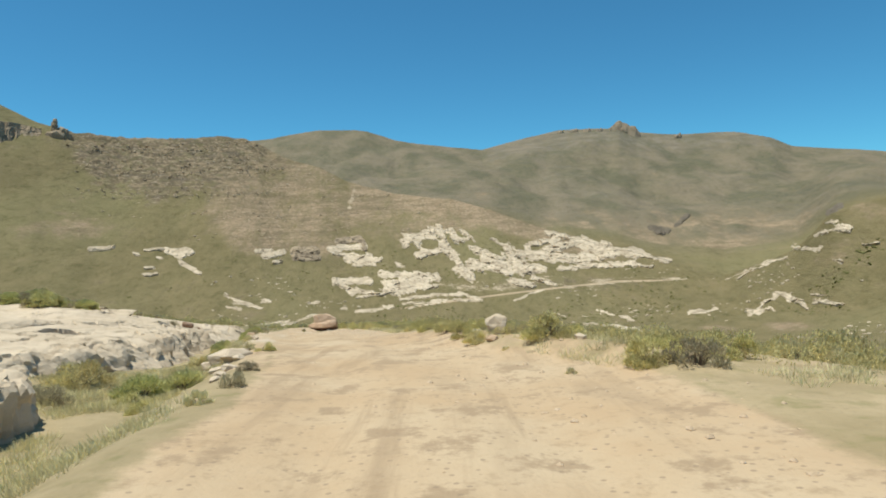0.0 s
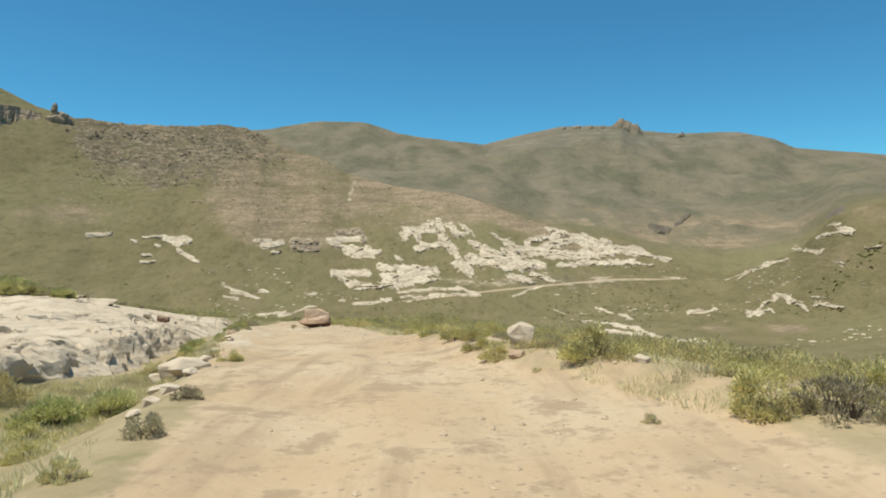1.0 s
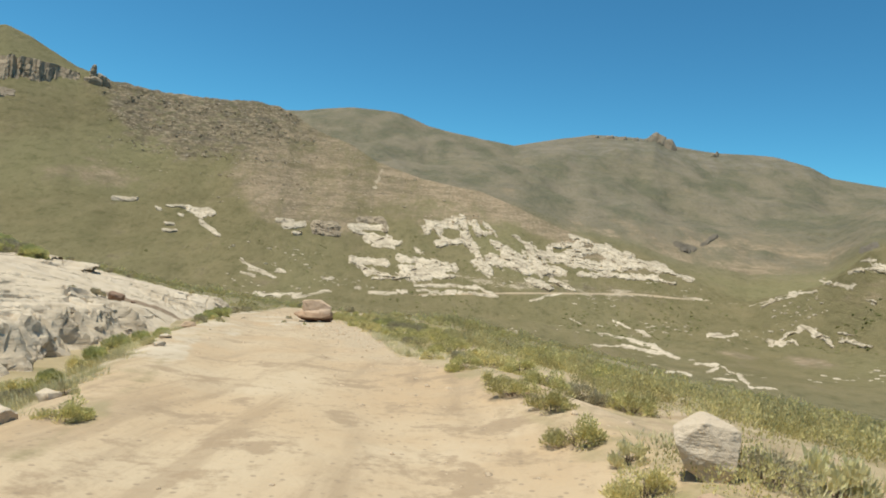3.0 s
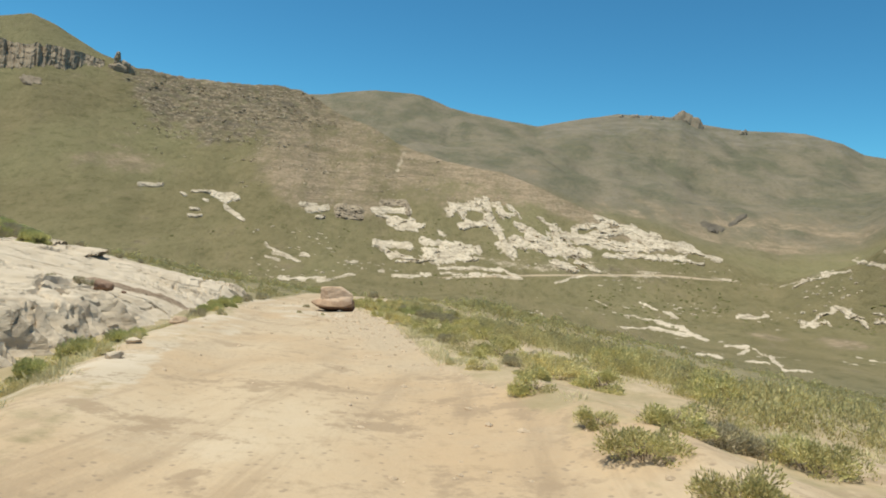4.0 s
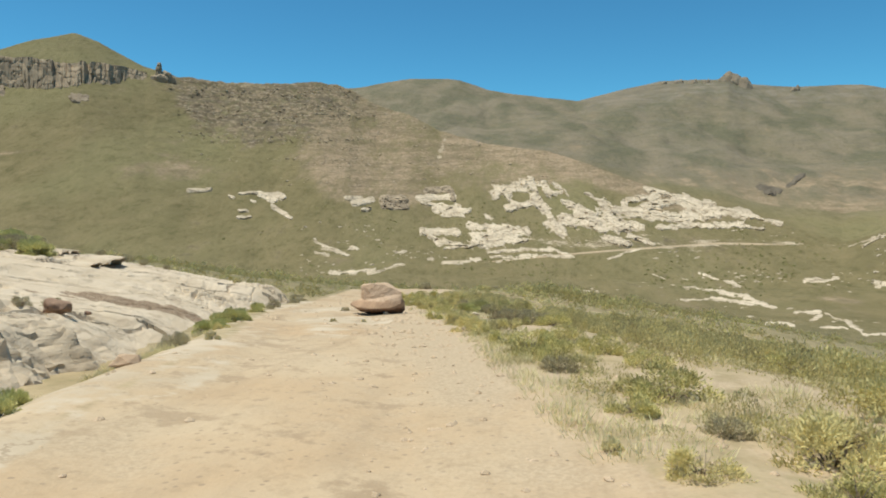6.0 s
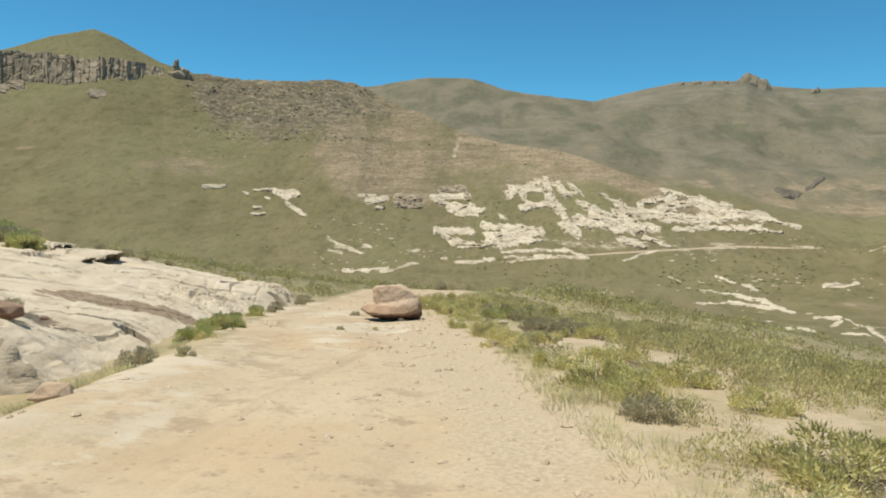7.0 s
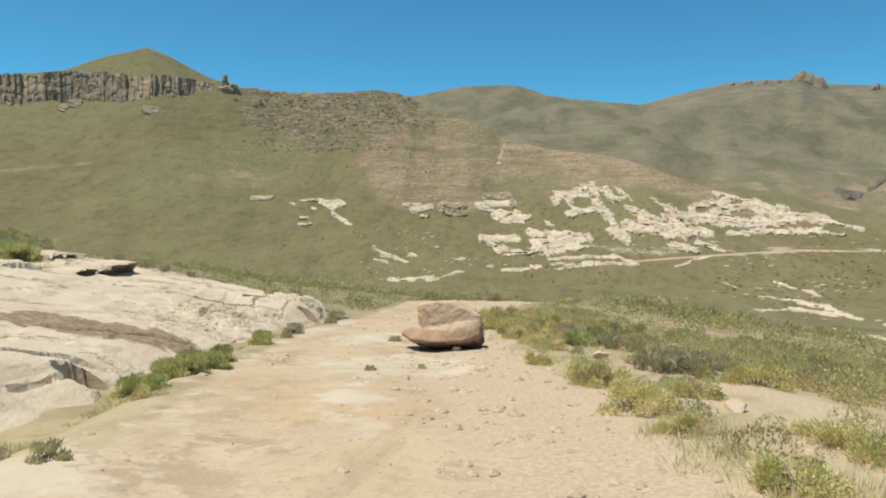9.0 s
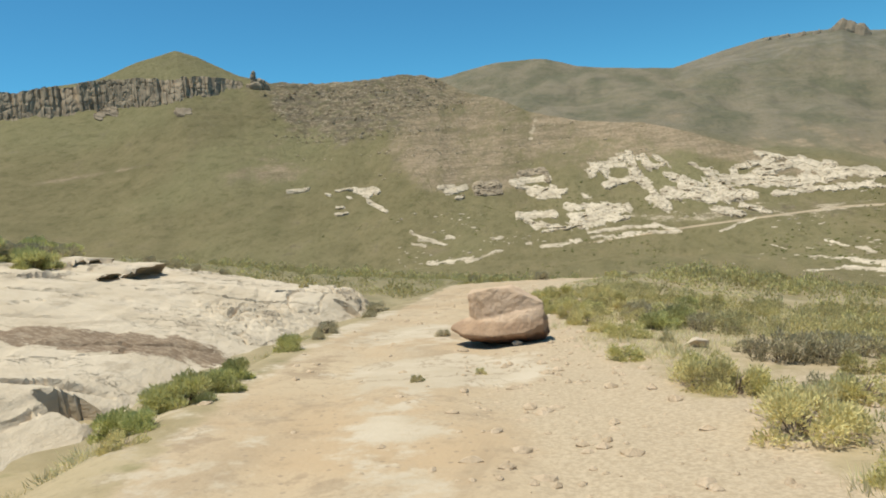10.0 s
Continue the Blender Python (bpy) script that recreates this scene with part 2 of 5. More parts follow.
def foliage_material(name, a, b, c):
    k = Nodes(name)
    col = k.mix(k.island(), a, b)
    col = k.mix(k.m("MULTIPLY", k.step(k.random(), 0.4, 1.0), 0.6), col, c)
    col = k.mix(k.m("MULTIPLY", k.step(k.noise(1.5, 3, 0.6), 0.48, 0.62), 0.6), col, k.mix(1.0, col, (0.58, 0.54, 0.55), "MULTIPLY"))
    k.bsdf.inputs["Specular IOR Level"].default_value = 0.15
    mat = k.done(col, 0.7)
    thin = k.n("ShaderNodeBsdfTranslucent")
    k.put(thin.inputs["Color"], col)
    both = k.n("ShaderNodeMixShader")
    both.inputs[0].default_value = 0.32
    k.t.links.new(k.bsdf.outputs[0], both.inputs[1])
    k.t.links.new(thin.outputs[0], both.inputs[2])
    k.t.links.new(both.outputs[0], k.t.nodes["Material Output"].inputs["Surface"])
    return mat


def plain_material(name, a, b, scale, rough=0.9):
    k = Nodes(name)
    n1, n2 = k.noise(scale, 5, 0.65), k.noise(scale * 9, 4, 0.7)
    col = k.mix(k.step(n1, 0.35, 0.65), a, b)
    col = k.mix(k.m("MULTIPLY", k.step(n2, 0.45, 0.8), 0.4), col, tuple(x * 0.6 for x in a))
    return k.done(col, rough, n2, 0.6, 0.03)


GROUND = ground_material()
PALE = sandstone_material("pale_sandstone", (0.60, 0.49, 0.36), (0.50, 0.39, 0.27), (0.33, 0.25, 0.17))
SLAB = sandstone_material("slab_sandstone", (0.61, 0.50, 0.365), (0.525, 0.42, 0.295), (0.36, 0.275, 0.185), 1.0, True)
# its darker tones also stand in for rock faces in shade
FAR_PALE = sandstone_material("far_sandstone", (0.62, 0.515, 0.375), (0.39, 0.315, 0.22), (0.19, 0.15, 0.10), 0.16)
FAR_DARK = sandstone_material("weathered_sandstone", (0.40, 0.315, 0.21), (0.20, 0.155, 0.105), (0.085, 0.065, 0.045), 0.17)
PILLAR = sandstone_material("basalt_pillar", (0.40, 0.31, 0.21), (0.30, 0.23, 0.155), (0.19, 0.147, 0.10), 0.12)
CLIFF = sandstone_material("basalt_cliff", (0.31, 0.245, 0.17), (0.22, 0.17, 0.115), (0.12, 0.095, 0.065), 0.12)
RUBBLE = sandstone_material("rubble", (0.50, 0.40, 0.28), (0.39, 0.31, 0.21), (0.27, 0.21, 0.14), 0.15)
GULLY = sandstone_material("gully_rock", (0.17, 0.14, 0.10), (0.11, 0.09, 0.066), (0.06, 0.05, 0.04), 0.12)
TAN = plain_material("tan_sandstone", (0.55, 0.395, 0.265), (0.46, 0.32, 0.205), 2.6)


def boulder_material():
    """Tan sandstone over a darker brown bed; below it the undercut's shade is painted."""
    k = Nodes("boulder_sandstone")
    at = k.n("ShaderNodeTexCoord").outputs["Object"]
    sep = k.n("ShaderNodeSeparateXYZ")
    k.put(sep.inputs[0], at)
    n1, n2 = k.noise(2.6, 5, 0.65, vec=at), k.noise(22.0, 4, 0.7, vec=at)
    col = k.mix(k.step(n1, 0.35, 0.65), (0.60, 0.43, 0.295), (0.52, 0.365, 0.24))
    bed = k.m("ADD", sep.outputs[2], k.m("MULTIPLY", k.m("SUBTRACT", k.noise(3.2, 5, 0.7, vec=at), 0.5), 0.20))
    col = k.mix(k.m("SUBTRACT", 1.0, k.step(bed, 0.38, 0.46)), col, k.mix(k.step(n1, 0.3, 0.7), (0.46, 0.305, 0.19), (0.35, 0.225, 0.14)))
    # dark red-brown below the lip stands in for the shade of the undercut
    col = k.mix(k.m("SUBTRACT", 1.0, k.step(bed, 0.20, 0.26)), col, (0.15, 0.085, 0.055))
    col = k.mix(k.m("MULTIPLY", k.step(n2, 0.55, 0.8), 0.25), col, (0.36, 0.25, 0.165))
    return k.done(col, 0.9, k.m("ADD", n2, k.m("MULTIPLY", n1, 2.0)), 0.7, 0.03)


BOULDER = boulder_material()
GRAVEL = plain_material("gravel", (0.62, 0.47, 0.32), (0.50, 0.37, 0.24), 6.0)
IRON = plain_material("ironstone", (0.25, 0.155, 0.105), (0.34, 0.225, 0.15), 3.0)
LEAF = foliage_material("shrub_leaf", (0.40, 0.385, 0.14), (0.84, 0.74, 0.345), (0.80, 0.68, 0.345))
LEAF_GREY = foliage_material("grey_leaf", (0.32, 0.285, 0.17), (0.57, 0.495, 0.315), (0.50, 0.44, 0.27))
LEAF_GREEN = foliage_material("green_leaf", (0.36, 0.385, 0.14), (0.68, 0.65, 0.29), (0.68, 0.63, 0.30))
GRASS = foliage_material("grass_blade", (0.60, 0.56, 0.29), (0.86, 0.76, 0.46), (0.74, 0.68, 0.36))
LEAF_MIX = foliage_material("olive_leaf", (0.32, 0.305, 0.135), (0.70, 0.61, 0.315), (0.62, 0.55, 0.28))
LEAF_HILL = foliage_material("hill_bush_leaf", (0.17, 0.175, 0.06), (0.26, 0.245, 0.09), (0.22, 0.21, 0.08))
LEAF_DRY = foliage_material("dry_leaf", (0.42, 0.37, 0.14), (0.66, 0.55, 0.26), (0.42, 0.39, 0.14))
TWIG = plain_material("twig", (0.16, 0.12, 0.085), (0.22, 0.17, 0.12), 8.0)


# ---- the lie of the land ----
EYE = (-1.5, 11.0, 0.7)
rng = np.random.default_rng(5)


def smooth(v, lo, hi):
    s = np.clip((v - lo) / (hi - lo), 0, 1)
    return s * s * (3 - 2 * s)


def curve(v, pairs):
    p = np.array(pairs, float)
    return np.interp(v, p[:, 0], p[:, 1])


def hashed(ix, iy, seed):
    h = np.sin(ix * 127.1 + iy * 311.7 + seed * 74.7) * 43758.5453
    return h - np.floor(h)


def value_noise(x, y, seed=0):
    ix, iy = np.floor(x), np.floor(y)
    u, v = x - ix, y - iy
    u, v = u * u * (3 - 2 * u), v * v * (3 - 2 * v)
    a, b = hashed(ix, iy, seed), hashed(ix + 1, iy, seed)
    c, d = hashed(ix, iy + 1, seed), hashed(ix + 1, iy + 1, seed)
    return (a + (b - a) * u) * (1 - v) + (c + (d - c) * u) * v


def fbm(x, y, seed=0, octaves=4, gain=0.5):
    total, amp, norm = 0, 1.0, 0.0
    for i in range(octaves):
        total = total + amp * value_noise(x * 2 ** i + 17.3 * i, y * 2 ** i - 9.1 * i, seed + i)
        norm += amp
        amp *= gain
    return total / norm - 0.5


def blocks(x, y, size, seed):
    """Irregular flat-topped blocks: height 0..1 and closeness to a joint 0..1."""
    px = x / size + 0.9 * fbm(x * 0.9 / size, y * 0.9 / size, seed, 2)
    py = y / size + 0.9 * fbm(x * 0.9 / size, y * 0.9 / size, seed + 5, 2)
    best = np.full(x.shape, 9.0)
    second = np.full(x.shape, 9.0)
    tall = np.zeros(x.shape)
    for i in (-1, 0, 1):
        for j in (-1, 0, 1):
            cx, cy = np.floor(px) + i, np.floor(py) + j
            d = np.hypot(cx + hashed(cx, cy, seed + 1) - px, cy + hashed(cx, cy, seed + 2) - py)
            closer = d < best
            second = np.where(closer, best, np.minimum(second, d))
            tall = np.where(closer, hashed(cx, cy, seed + 3), tall)
            best = np.where(closer, d, best)
    return tall, 1 - smooth(second - best, 0.0, 0.22)


def terraces(v, count, sharp):
    """Turns a gentle field into steps."""
    w = v * count
    return (np.floor(w) + smooth(w - np.floor(w), 1 - sharp, 1.0)) / count


ROAD_Z = [(-60, 1.3), (-10, 0.59), (0, 0.29), (2.4, 0.19), (6.2, 0.0), (10.2, -0.32), (12.8, -0.58), (16.8, -1.0), (20.7, -1.43), (22.4, -1.62), (25.2, -1.98), (27.5, -2.27),
          (29.6, -2.55), (31.5, -2.76), (38, -3.65), (45, -4.55), (52, -5.25), (58, -5.9), (66, -7.6), (90, -15)]
# left and right edge of the track along y
ROAD_L = [(-60, 3.0), (0, -1.8), (6, -2.0), (9, -2.45), (12, -3.2), (14, -3.7), (16.5, -4.55), (18.4, -5.15), (22, -6.05), (25, -6.75), (28, -7.9), (31.3, -8.75), (36, -9.7), (45, -11.3), (52, -12.2), (58, -7.6), (70, 6)]
ROAD_R = [(-60, 8.0), (0, 2.5), (6, 2.3), (8, 2.0), (9.5, 1.3), (11, 0.6), (12.5, 0.25), (14, 0.0), (15.5, -0.3), (17, -0.8), (18.4, -1.2), (22, -2.0), (25, -2.6), (28, -3.6), (31.3, -4.5), (36, -5.9), (45, -7.3), (52, -5.8), (58, -2.4), (70, 10)]
ROAD_X = [(v, (np.interp(v, *zip(*ROAD_L)) + np.interp(v, *zip(*ROAD_R))) / 2) for v in np.arange(-60, 71, 1.0)]
ROAD_W = [(v, (np.interp(v, *zip(*ROAD_R)) - np.interp(v, *zip(*ROAD_L))) / 2) for v in np.arange(-60, 71, 1.0)]

# first ridge: azimuth, elevation (degrees from EYE); then its range
RIDGE = [(-180, 7), (-70, 8.5), (-50, 8.3), (-47, 8.6), (-42, 9.6), (-39, 10.8), (-36.2, 11.6), (-34.6, 11.1), (-31.6, 9.6), (-29, 9.0), (-26.5, 8.75),
         (-22, 8.8), (-18.3, 9.1), (-15.6, 8.6), (-13.3, 7.3), (-10.6, 6.5), (-8, 5.15), (-4, 4.0), (1, 3.45), (5, 2.1), (9, 0.6), (13.5, -0.9),
         (19, -2.45), (23.5, -3.8), (26.5, -3.0), (28.8, -1.9), (30.2, -0.5), (31.4, 0.9), (33, 1.5), (35, 1.9), (45, 4), (80, 7), (180, 7)]
RIDGE_R = [(-180, 500), (-70, 780), (-40, 830), (-30, 800), (-15, 800), (-4, 740), (5, 660), (14, 600), (24, 520), (32, 450), (45, 420), (180, 500)]
BACK = [(-180, 7), (-20, 8.2), (-14.3, 8.8), (-10.4, 9.3), (-7.2, 9.36), (-6.2, 9.25), (-5.0, 8.85), (-3.8, 8.42), (0, 7.95), (3.7, 7.45), (6.8, 8.1), (9, 8.5), (10.2, 8.7),
        (14.4, 8.68), (15.3, 8.9), (16.8, 8.3), (20.1, 7.86), (24.3, 7.67), (26.9, 7.0), (28.3, 6.2), (31, 5.75), (34.3, 5.15), (45, 5.6), (180, 7)]


def tan_deg(a):
    return np.tan(np.radians(a))


def rock_plane(x, y):
    """Top of the pale slab beside the track."""
    front = 0.45 * (1 - smooth(y, 23, 33)) * (1 - smooth(-x, 9.5, 15))
    behind = 0.9 * smooth(-(x + 0.45) - 0.7 * (y - 6.2), -0.5, 3.5) * smooth(-x, 9, 13)
    return -0.12 - 0.2726 * x - 0.186 * y + front - behind


def rubble_zone(az, el):
    """Where the crest of the first ridge is broken rock."""
    low = curve(az, [(-34, 8.5), (-31, 7.4), (-28, 5.2), (-24.5, 3.7), (-20, 4.3), (-15, 5.4), (-11, 6.2)])
    return smooth(az, -32.5, -27) * (1 - smooth(az, -18, -9.5)) * smooth(el - low, -1.6, 2.4)


def land(x, y):
    """Ground height; x and y are arrays."""
    x, y = np.asarray(x, float), np.asarray(y, float)
    dx, dy = x - EYE[0], y - EYE[1]
    r = np.hypot(dx, dy) + 1e-6
    az = np.degrees(np.arctan2(dx, dy))
    # near shelf
    off = x - curve(y, ROAD_X)
    half = curve(y, ROAD_W)
    rz = curve(y, ROAD_Z)
    right = np.maximum(off - half, 0)
    left = np.maximum(-off - half, 0)
    near = rz - 0.03 * right - 0.11 * np.maximum(right - 2.5, 0) - 0.06 * np.maximum(right - 12, 0)
    near = near - 0.45 * smooth(left, 0.2, 1.6) + 0.13 * np.maximum(left - 2.5, 0)
    near = near + 0.20 * np.exp(-((off - half - 0.5) / 0.55) ** 2) * smooth(y, 6, 9) * (1 - smooth(y, 15, 20))
    near = near + 0.05 * smooth(np.abs(off) - half, -0.9, 0.3)
    near = near - 0.035 * np.exp(-((np.abs(off + 0.3) - 0.85) / 0.32) ** 2)
    near = near + 0.10 * fbm(x * 0.5, y * 0.5, 3) * smooth(np.abs(off) - half, -0.3, 1.5) + 0.05 * fbm(x * 1.3, y * 1.3, 8, 3)
    # valley and hills
    ea, ra = curve(az, RIDGE), curve(az, RIDGE_R)
    eb = curve(az, BACK)
    e60 = curve(az, [(-180, -3), (-60, -2.5), (-35, -5.0), (-22, -8.6), (-5, -9.6), (10, -11.5), (40, -11.5), (90, -8), (180, -3)])
    e150 = curve(az, [(-180, -1), (-60, -3), (-38, -7), (-22, -11.5), (-8, -12.5), (5, -11.8), (40, -11.2), (90, -6), (180, -1)])
    e300 = curve(az, [(-180, 2), (-60, -2), (-38, -7.5), (-22, -9.5), (-8, -9.6), (5, -9.6), (22, -9.6), (34, -8.5), (60, -3), (180, 2)])
    toe = curve(az, [(-180, 4), (-60, -2), (-38, -6.0), (-22, -7.2), (-8, -7.3), (5, -7.4), (16, -7.8), (24, -7.2), (34, -6.0), (60, 0), (180, 4)])
    rt = np.minimum(420, ra * 0.83)
    t = np.clip((r - rt) / (ra - rt), 0, 1)
    e_hill = toe + (ea - toe) * t ** 0.92
    e = np.where(r < 60, e60, e60)
    e = e + (e150 - e) * smooth(r, 60, 150)
    e = e + (e300 - e) * smooth(r, 150, 300)
    rt2 = np.maximum(rt, 310)
    e = e + (toe - e) * smooth(r, 290, rt2)
    e = np.where(r > rt, e_hill, e)
    z = EYE[2] + r * tan_deg(e)
    # behind the first ridge, up to the far mountain
    za = EYE[2] + ra * tan_deg(ea)
    drop = np.minimum(ea - 1.2, 3.0)
    s = np.clip((r - ra * 1.25) / (1900 - ra * 1.25), 0, 1)
    e_back = drop + (eb - drop) * s ** 0.85
    zb = EYE[2] + r * tan_deg(e_back)
    z_dip = EYE[2] + ra * 1.25 * tan_deg(drop)
    u = smooth(r, ra, ra * 1.25)
    z = np.where(r > ra, za + (z_dip - za) * u, z)
    z = np.where(r > ra * 1.25, zb, z)
    z = np.where(r > 1900, EYE[2] + 1900 * tan_deg(eb) - (r - 1900) * 0.22, z)
    # relief of the slopes: gullies that run down and ledges that run across
    rise = smooth(r, 120, 500) * (1 - 0.75 * smooth(np.abs(r - ra) / ra, 0.16, 0.0))
    rise = rise * (1 - 0.7 * smooth(r, 1700, 1900) * (1 - smooth(r, 1950, 2200)))
    bend = az + 3.0 * fbm(x * 0.004, y * 0.004, 22, 3)
    gully = fbm(bend * 0.22, r * 0.0035, 21, 3, 0.42)
    z = z + rise * (gully * r * 0.022 + fbm(x * 0.012, y * 0.012, 31, 4, 0.45) * 5.0)
    z = z + smooth(r, 850, 1200) * (1 - 0.8 * smooth(r, 1600, 1890)) * 80 * fbm(x * 0.0045, y * 0.0030, 35, 5, 0.5)
    ledge = z / 11.0 + 0.6 * fbm(az * 0.25, r * 0.004, 4, 3)
    z = z + rise * smooth(z, 10, 50) * 0.5 * (smooth(ledge - np.floor(ledge), 0.35, 0.65) - (ledge - np.floor(ledge)))
    z = z + 0.5 * fbm(x * 0.12, y * 0.12, 41, 4) * smooth(r, 60, 140)
    # broken blocks and small scarps below the crest
    stony = rubble_zone(az, e_hill) * (r > rt) * (r < ra * 1.01)
    tall, joint = blocks(x, y, 5.5, 150)
    scarp = e_hill * 1.15 + 1.2 * fbm(az * 0.5, r * 0.01, 152, 4)
    scarp = scarp - np.floor(scarp)
    z = z + stony * (1.5 * (tall - 0.5) - 0.6 * joint + 3.4 * (smooth(scarp, 0.0, 0.14) - scarp) * smooth(fbm(az * 0.4, r * 0.012, 153, 3), -0.12, 0.1))
    return near + (z - near) * smooth(r, 38, 75)


def land1(x, y):
    return float(land(np.array([x]), np.array([y]))[0])


TABLE_AZ = np.arange(-62, 42, 0.2)
TABLE_R = np.geomspace(90, 2600, 420)
TABLE_E = np.degrees(np.arctan2(land(EYE[0] + np.outer(np.sin(np.radians(TABLE_AZ)), TABLE_R), EYE[1] + np.outer(np.cos(np.radians(TABLE_AZ)), TABLE_R)) - EYE[2], TABLE_R[None, :]))


def on_bearing(az, el):
    """Where a sight line from EYE at that azimuth and elevation meets the slopes: x, y, z, range."""
    az, el = np.atleast_1d(np.asarray(az, float)), np.atleast_1d(np.asarray(el, float))
    f = np.clip((az - TABLE_AZ[0]) / 0.2, 0, len(TABLE_AZ) - 2)
    i = f.astype(int)
    w = (f - i)[:, None]
    e = TABLE_E[i] * (1 - w) + TABLE_E[i + 1] * w
    above = e >= el[:, None]
    k = np.where(above.any(1), above.argmax(1), len(TABLE_R) - 1)
    k0 = np.maximum(k - 1, 0)
    n = np.arange(len(az))
    e0, e1 = e[n, k0], e[n, k]
    u = np.clip((el - e0) / np.where(np.abs(e1 - e0) < 1e-6, 1, e1 - e0), 0, 1)
    r = TABLE_R[k0] + (TABLE_R[k] - TABLE_R[k0]) * u
    px, py = EYE[0] + np.sin(np.radians(az)) * r, EYE[1] + np.cos(np.radians(az)) * r
    return px, py, EYE[2] + r * tan_deg(el), r


def mesh_from(name, verts, faces, material, smooth_shade=True):
    me = bpy.data.meshes.new(name)
    me.from_pydata(verts, [], faces)
    me.materials.append(material)
    if smooth_shade:
        me.polygons.foreach_set("use_smooth", np.ones(len(me.polygons), bool))
    me.update()
    return me


def grid_faces(rows, cols, start=0):
    i = np.arange(rows - 1)[:, None] * cols + np.arange(cols - 1)[None, :] + start
    return np.stack([i, i + 1, i + cols + 1, i + cols], -1).reshape(-1, 4)


def part(name, verts, faces, material, parent, label="", smooth_shade=False):
    ob = new(name, mesh_from(name, verts, faces, material, smooth_shade))
    ob.parent = parent
    if label:
        ob["label"] = label
    return ob


# bare rock on the hillsides, as beds: azimuth and elevation of both ends, half width (degrees from EYE)
MAIN_HEAD = [(-2.99, -0.15, -0.46, 0.58, 0.39), (-0.36, 0.64, 0.4, -0.68, 0.3), (0.32, -0.88, -2.08, -1.42, 0.21), (-2.34, -0.36, -1.56, -1.09, 0.17),
             (0.8, 0.51, 1.33, -0.24, 0.3), (1.43, -0.28, 2.38, -0.13, 0.17), (1.75, 0.66, 2.97, -0.38, 0.14)]
MAIN_BODY = [(0.43, -1.12, 1.56, -2.17, 0.28), (1.64, -2.65, 2.46, -3.42, 0.39), (2.5, -2.5, 5.61, -2.86, 0.43), (2.53, -0.84, 3.41, -1.18, 0.17),
             (3.13, -1.24, 5.32, -2.11, 0.34), (4.48, -0.24, 6.04, -1.01, 0.13), (5.76, -1.03, 6.92, -2.96, 0.43), (5.62, -3.06, 8.85, -2.91, 0.3),
             (6.82, -1.53, 9.69, -2, 0.39), (7.42, -0.92, 8.32, -1.96, 0.17), (3.66, -2.03, 6.04, -2.45, 0.34)]
MAIN_TAIL = [(7.97, -0.84, 10.11, -0.42, 0.17), (9.34, 0.24, 11.36, -0.48, 0.11), (9.19, -1.42, 11.47, -0.8, 0.26), (11.64, -0.65, 14.03, -1.23, 0.34),
             (13.87, -1.42, 16.85, -1.88, 0.26), (9.69, -2, 12.59, -2.16, 0.34), (10.21, -2.95, 16.46, -2.64, 0.17), (16.34, -2.74, 18, -2.95, 0.13),
             (16.86, -1.97, 19.32, -2.53, 0.11), (5.91, -3.9, 8.04, -4.35, 0.21), (7.99, -3.74, 9.87, -4.44, 0.13), (12.37, -2.18, 14.93, -1.89, 0.21)]
LEDGE = [(-16.12, -0.56, -14.77, -0.54, 0.13), (-15.33, -1, -13.79, -0.72, 0.21), (-14.63, -1.55, -14, -1.52, 0.13)]
RUIN = [(-9.84, -0.6, -6.9, -0.52, 0.21), (-8.27, -1.49, -6.59, -1.49, 0.3), (-7.07, -1.81, -5.4, -1.67, 0.21), (-7.74, -2.05, -5.97, -1.99, 0.13),
        (-9.58, -0.97, -7.84, -1.17, 0.09)]
SPUR = [(-24.7, -0.06, -23.35, -0.12, 0.09), (-23.07, -0.2, -21.95, -0.7, 0.21), (-22.52, -0.26, -21.32, -0.43, 0.21), (-22.03, -1.18, -20.69, -2.21, 0.14),
        (-24.74, -1.52, -24.15, -1.58, 0.09), (-24.85, -2.08, -24, -2.09, 0.1), (-23.87, -0.76, -23.5, -0.84, 0.08), (-28.64, 0.11, -26.92, 0.22, 0.1),
        (-25.5, -0.34, -25.23, -0.42, 0.09)]
BENCH = [(-9.53, -3.48, -6.38, -3.5, 0.26), (-5.42, -2.95, -1.32, -3.33, 0.26), (-4.86, -4.05, -2.69, -4.21, 0.56), (-7.66, -4.31, -6.31, -4.62, 0.21),
         (-7.58, -4.9, -0.53, -4.21, 0.11), (-1.55, -3.64, -0.48, -3.47, 0.3), (-8.83, -3.78, -7.9, -4.52, 0.21), (-3.52, -3.47, -1.52, -4.08, 0.26)]
STREAKS = [(-7.7, -6.18, -4.46, -5.84, 0.15), (-3.91, -5.17, -0.48, -5.04, 0.13), (-0.97, -4.98, 1.57, -5.09, 0.17), (-3.63, -5.64, 3.42, -5.54, 0.09),
           (-2.97, -5.99, 0.53, -5.56, 0.09), (1.45, -4.81, 3.42, -5.54, 0.09), (-17.31, -6.98, -13.69, -6.68, 0.17), (-14.16, -7, -11.01, -6.21, 0.08),
           (-18.87, -4.09, -15.89, -5.42, 0.06), (-18.13, -4.83, -16.19, -5.23, 0.08), (-11.8, -5.22, -11.01, -5.28, 0.11), (-9.01, -5.86, -8.61, -5.89, 0.13),
           (-18.68, -5.15, -17.53, -5.39, 0.07), (-15.73, -4.73, -15.14, -4.85, 0.09), (-4.11, -1.93, -3.39, -2.38, 0.07)]
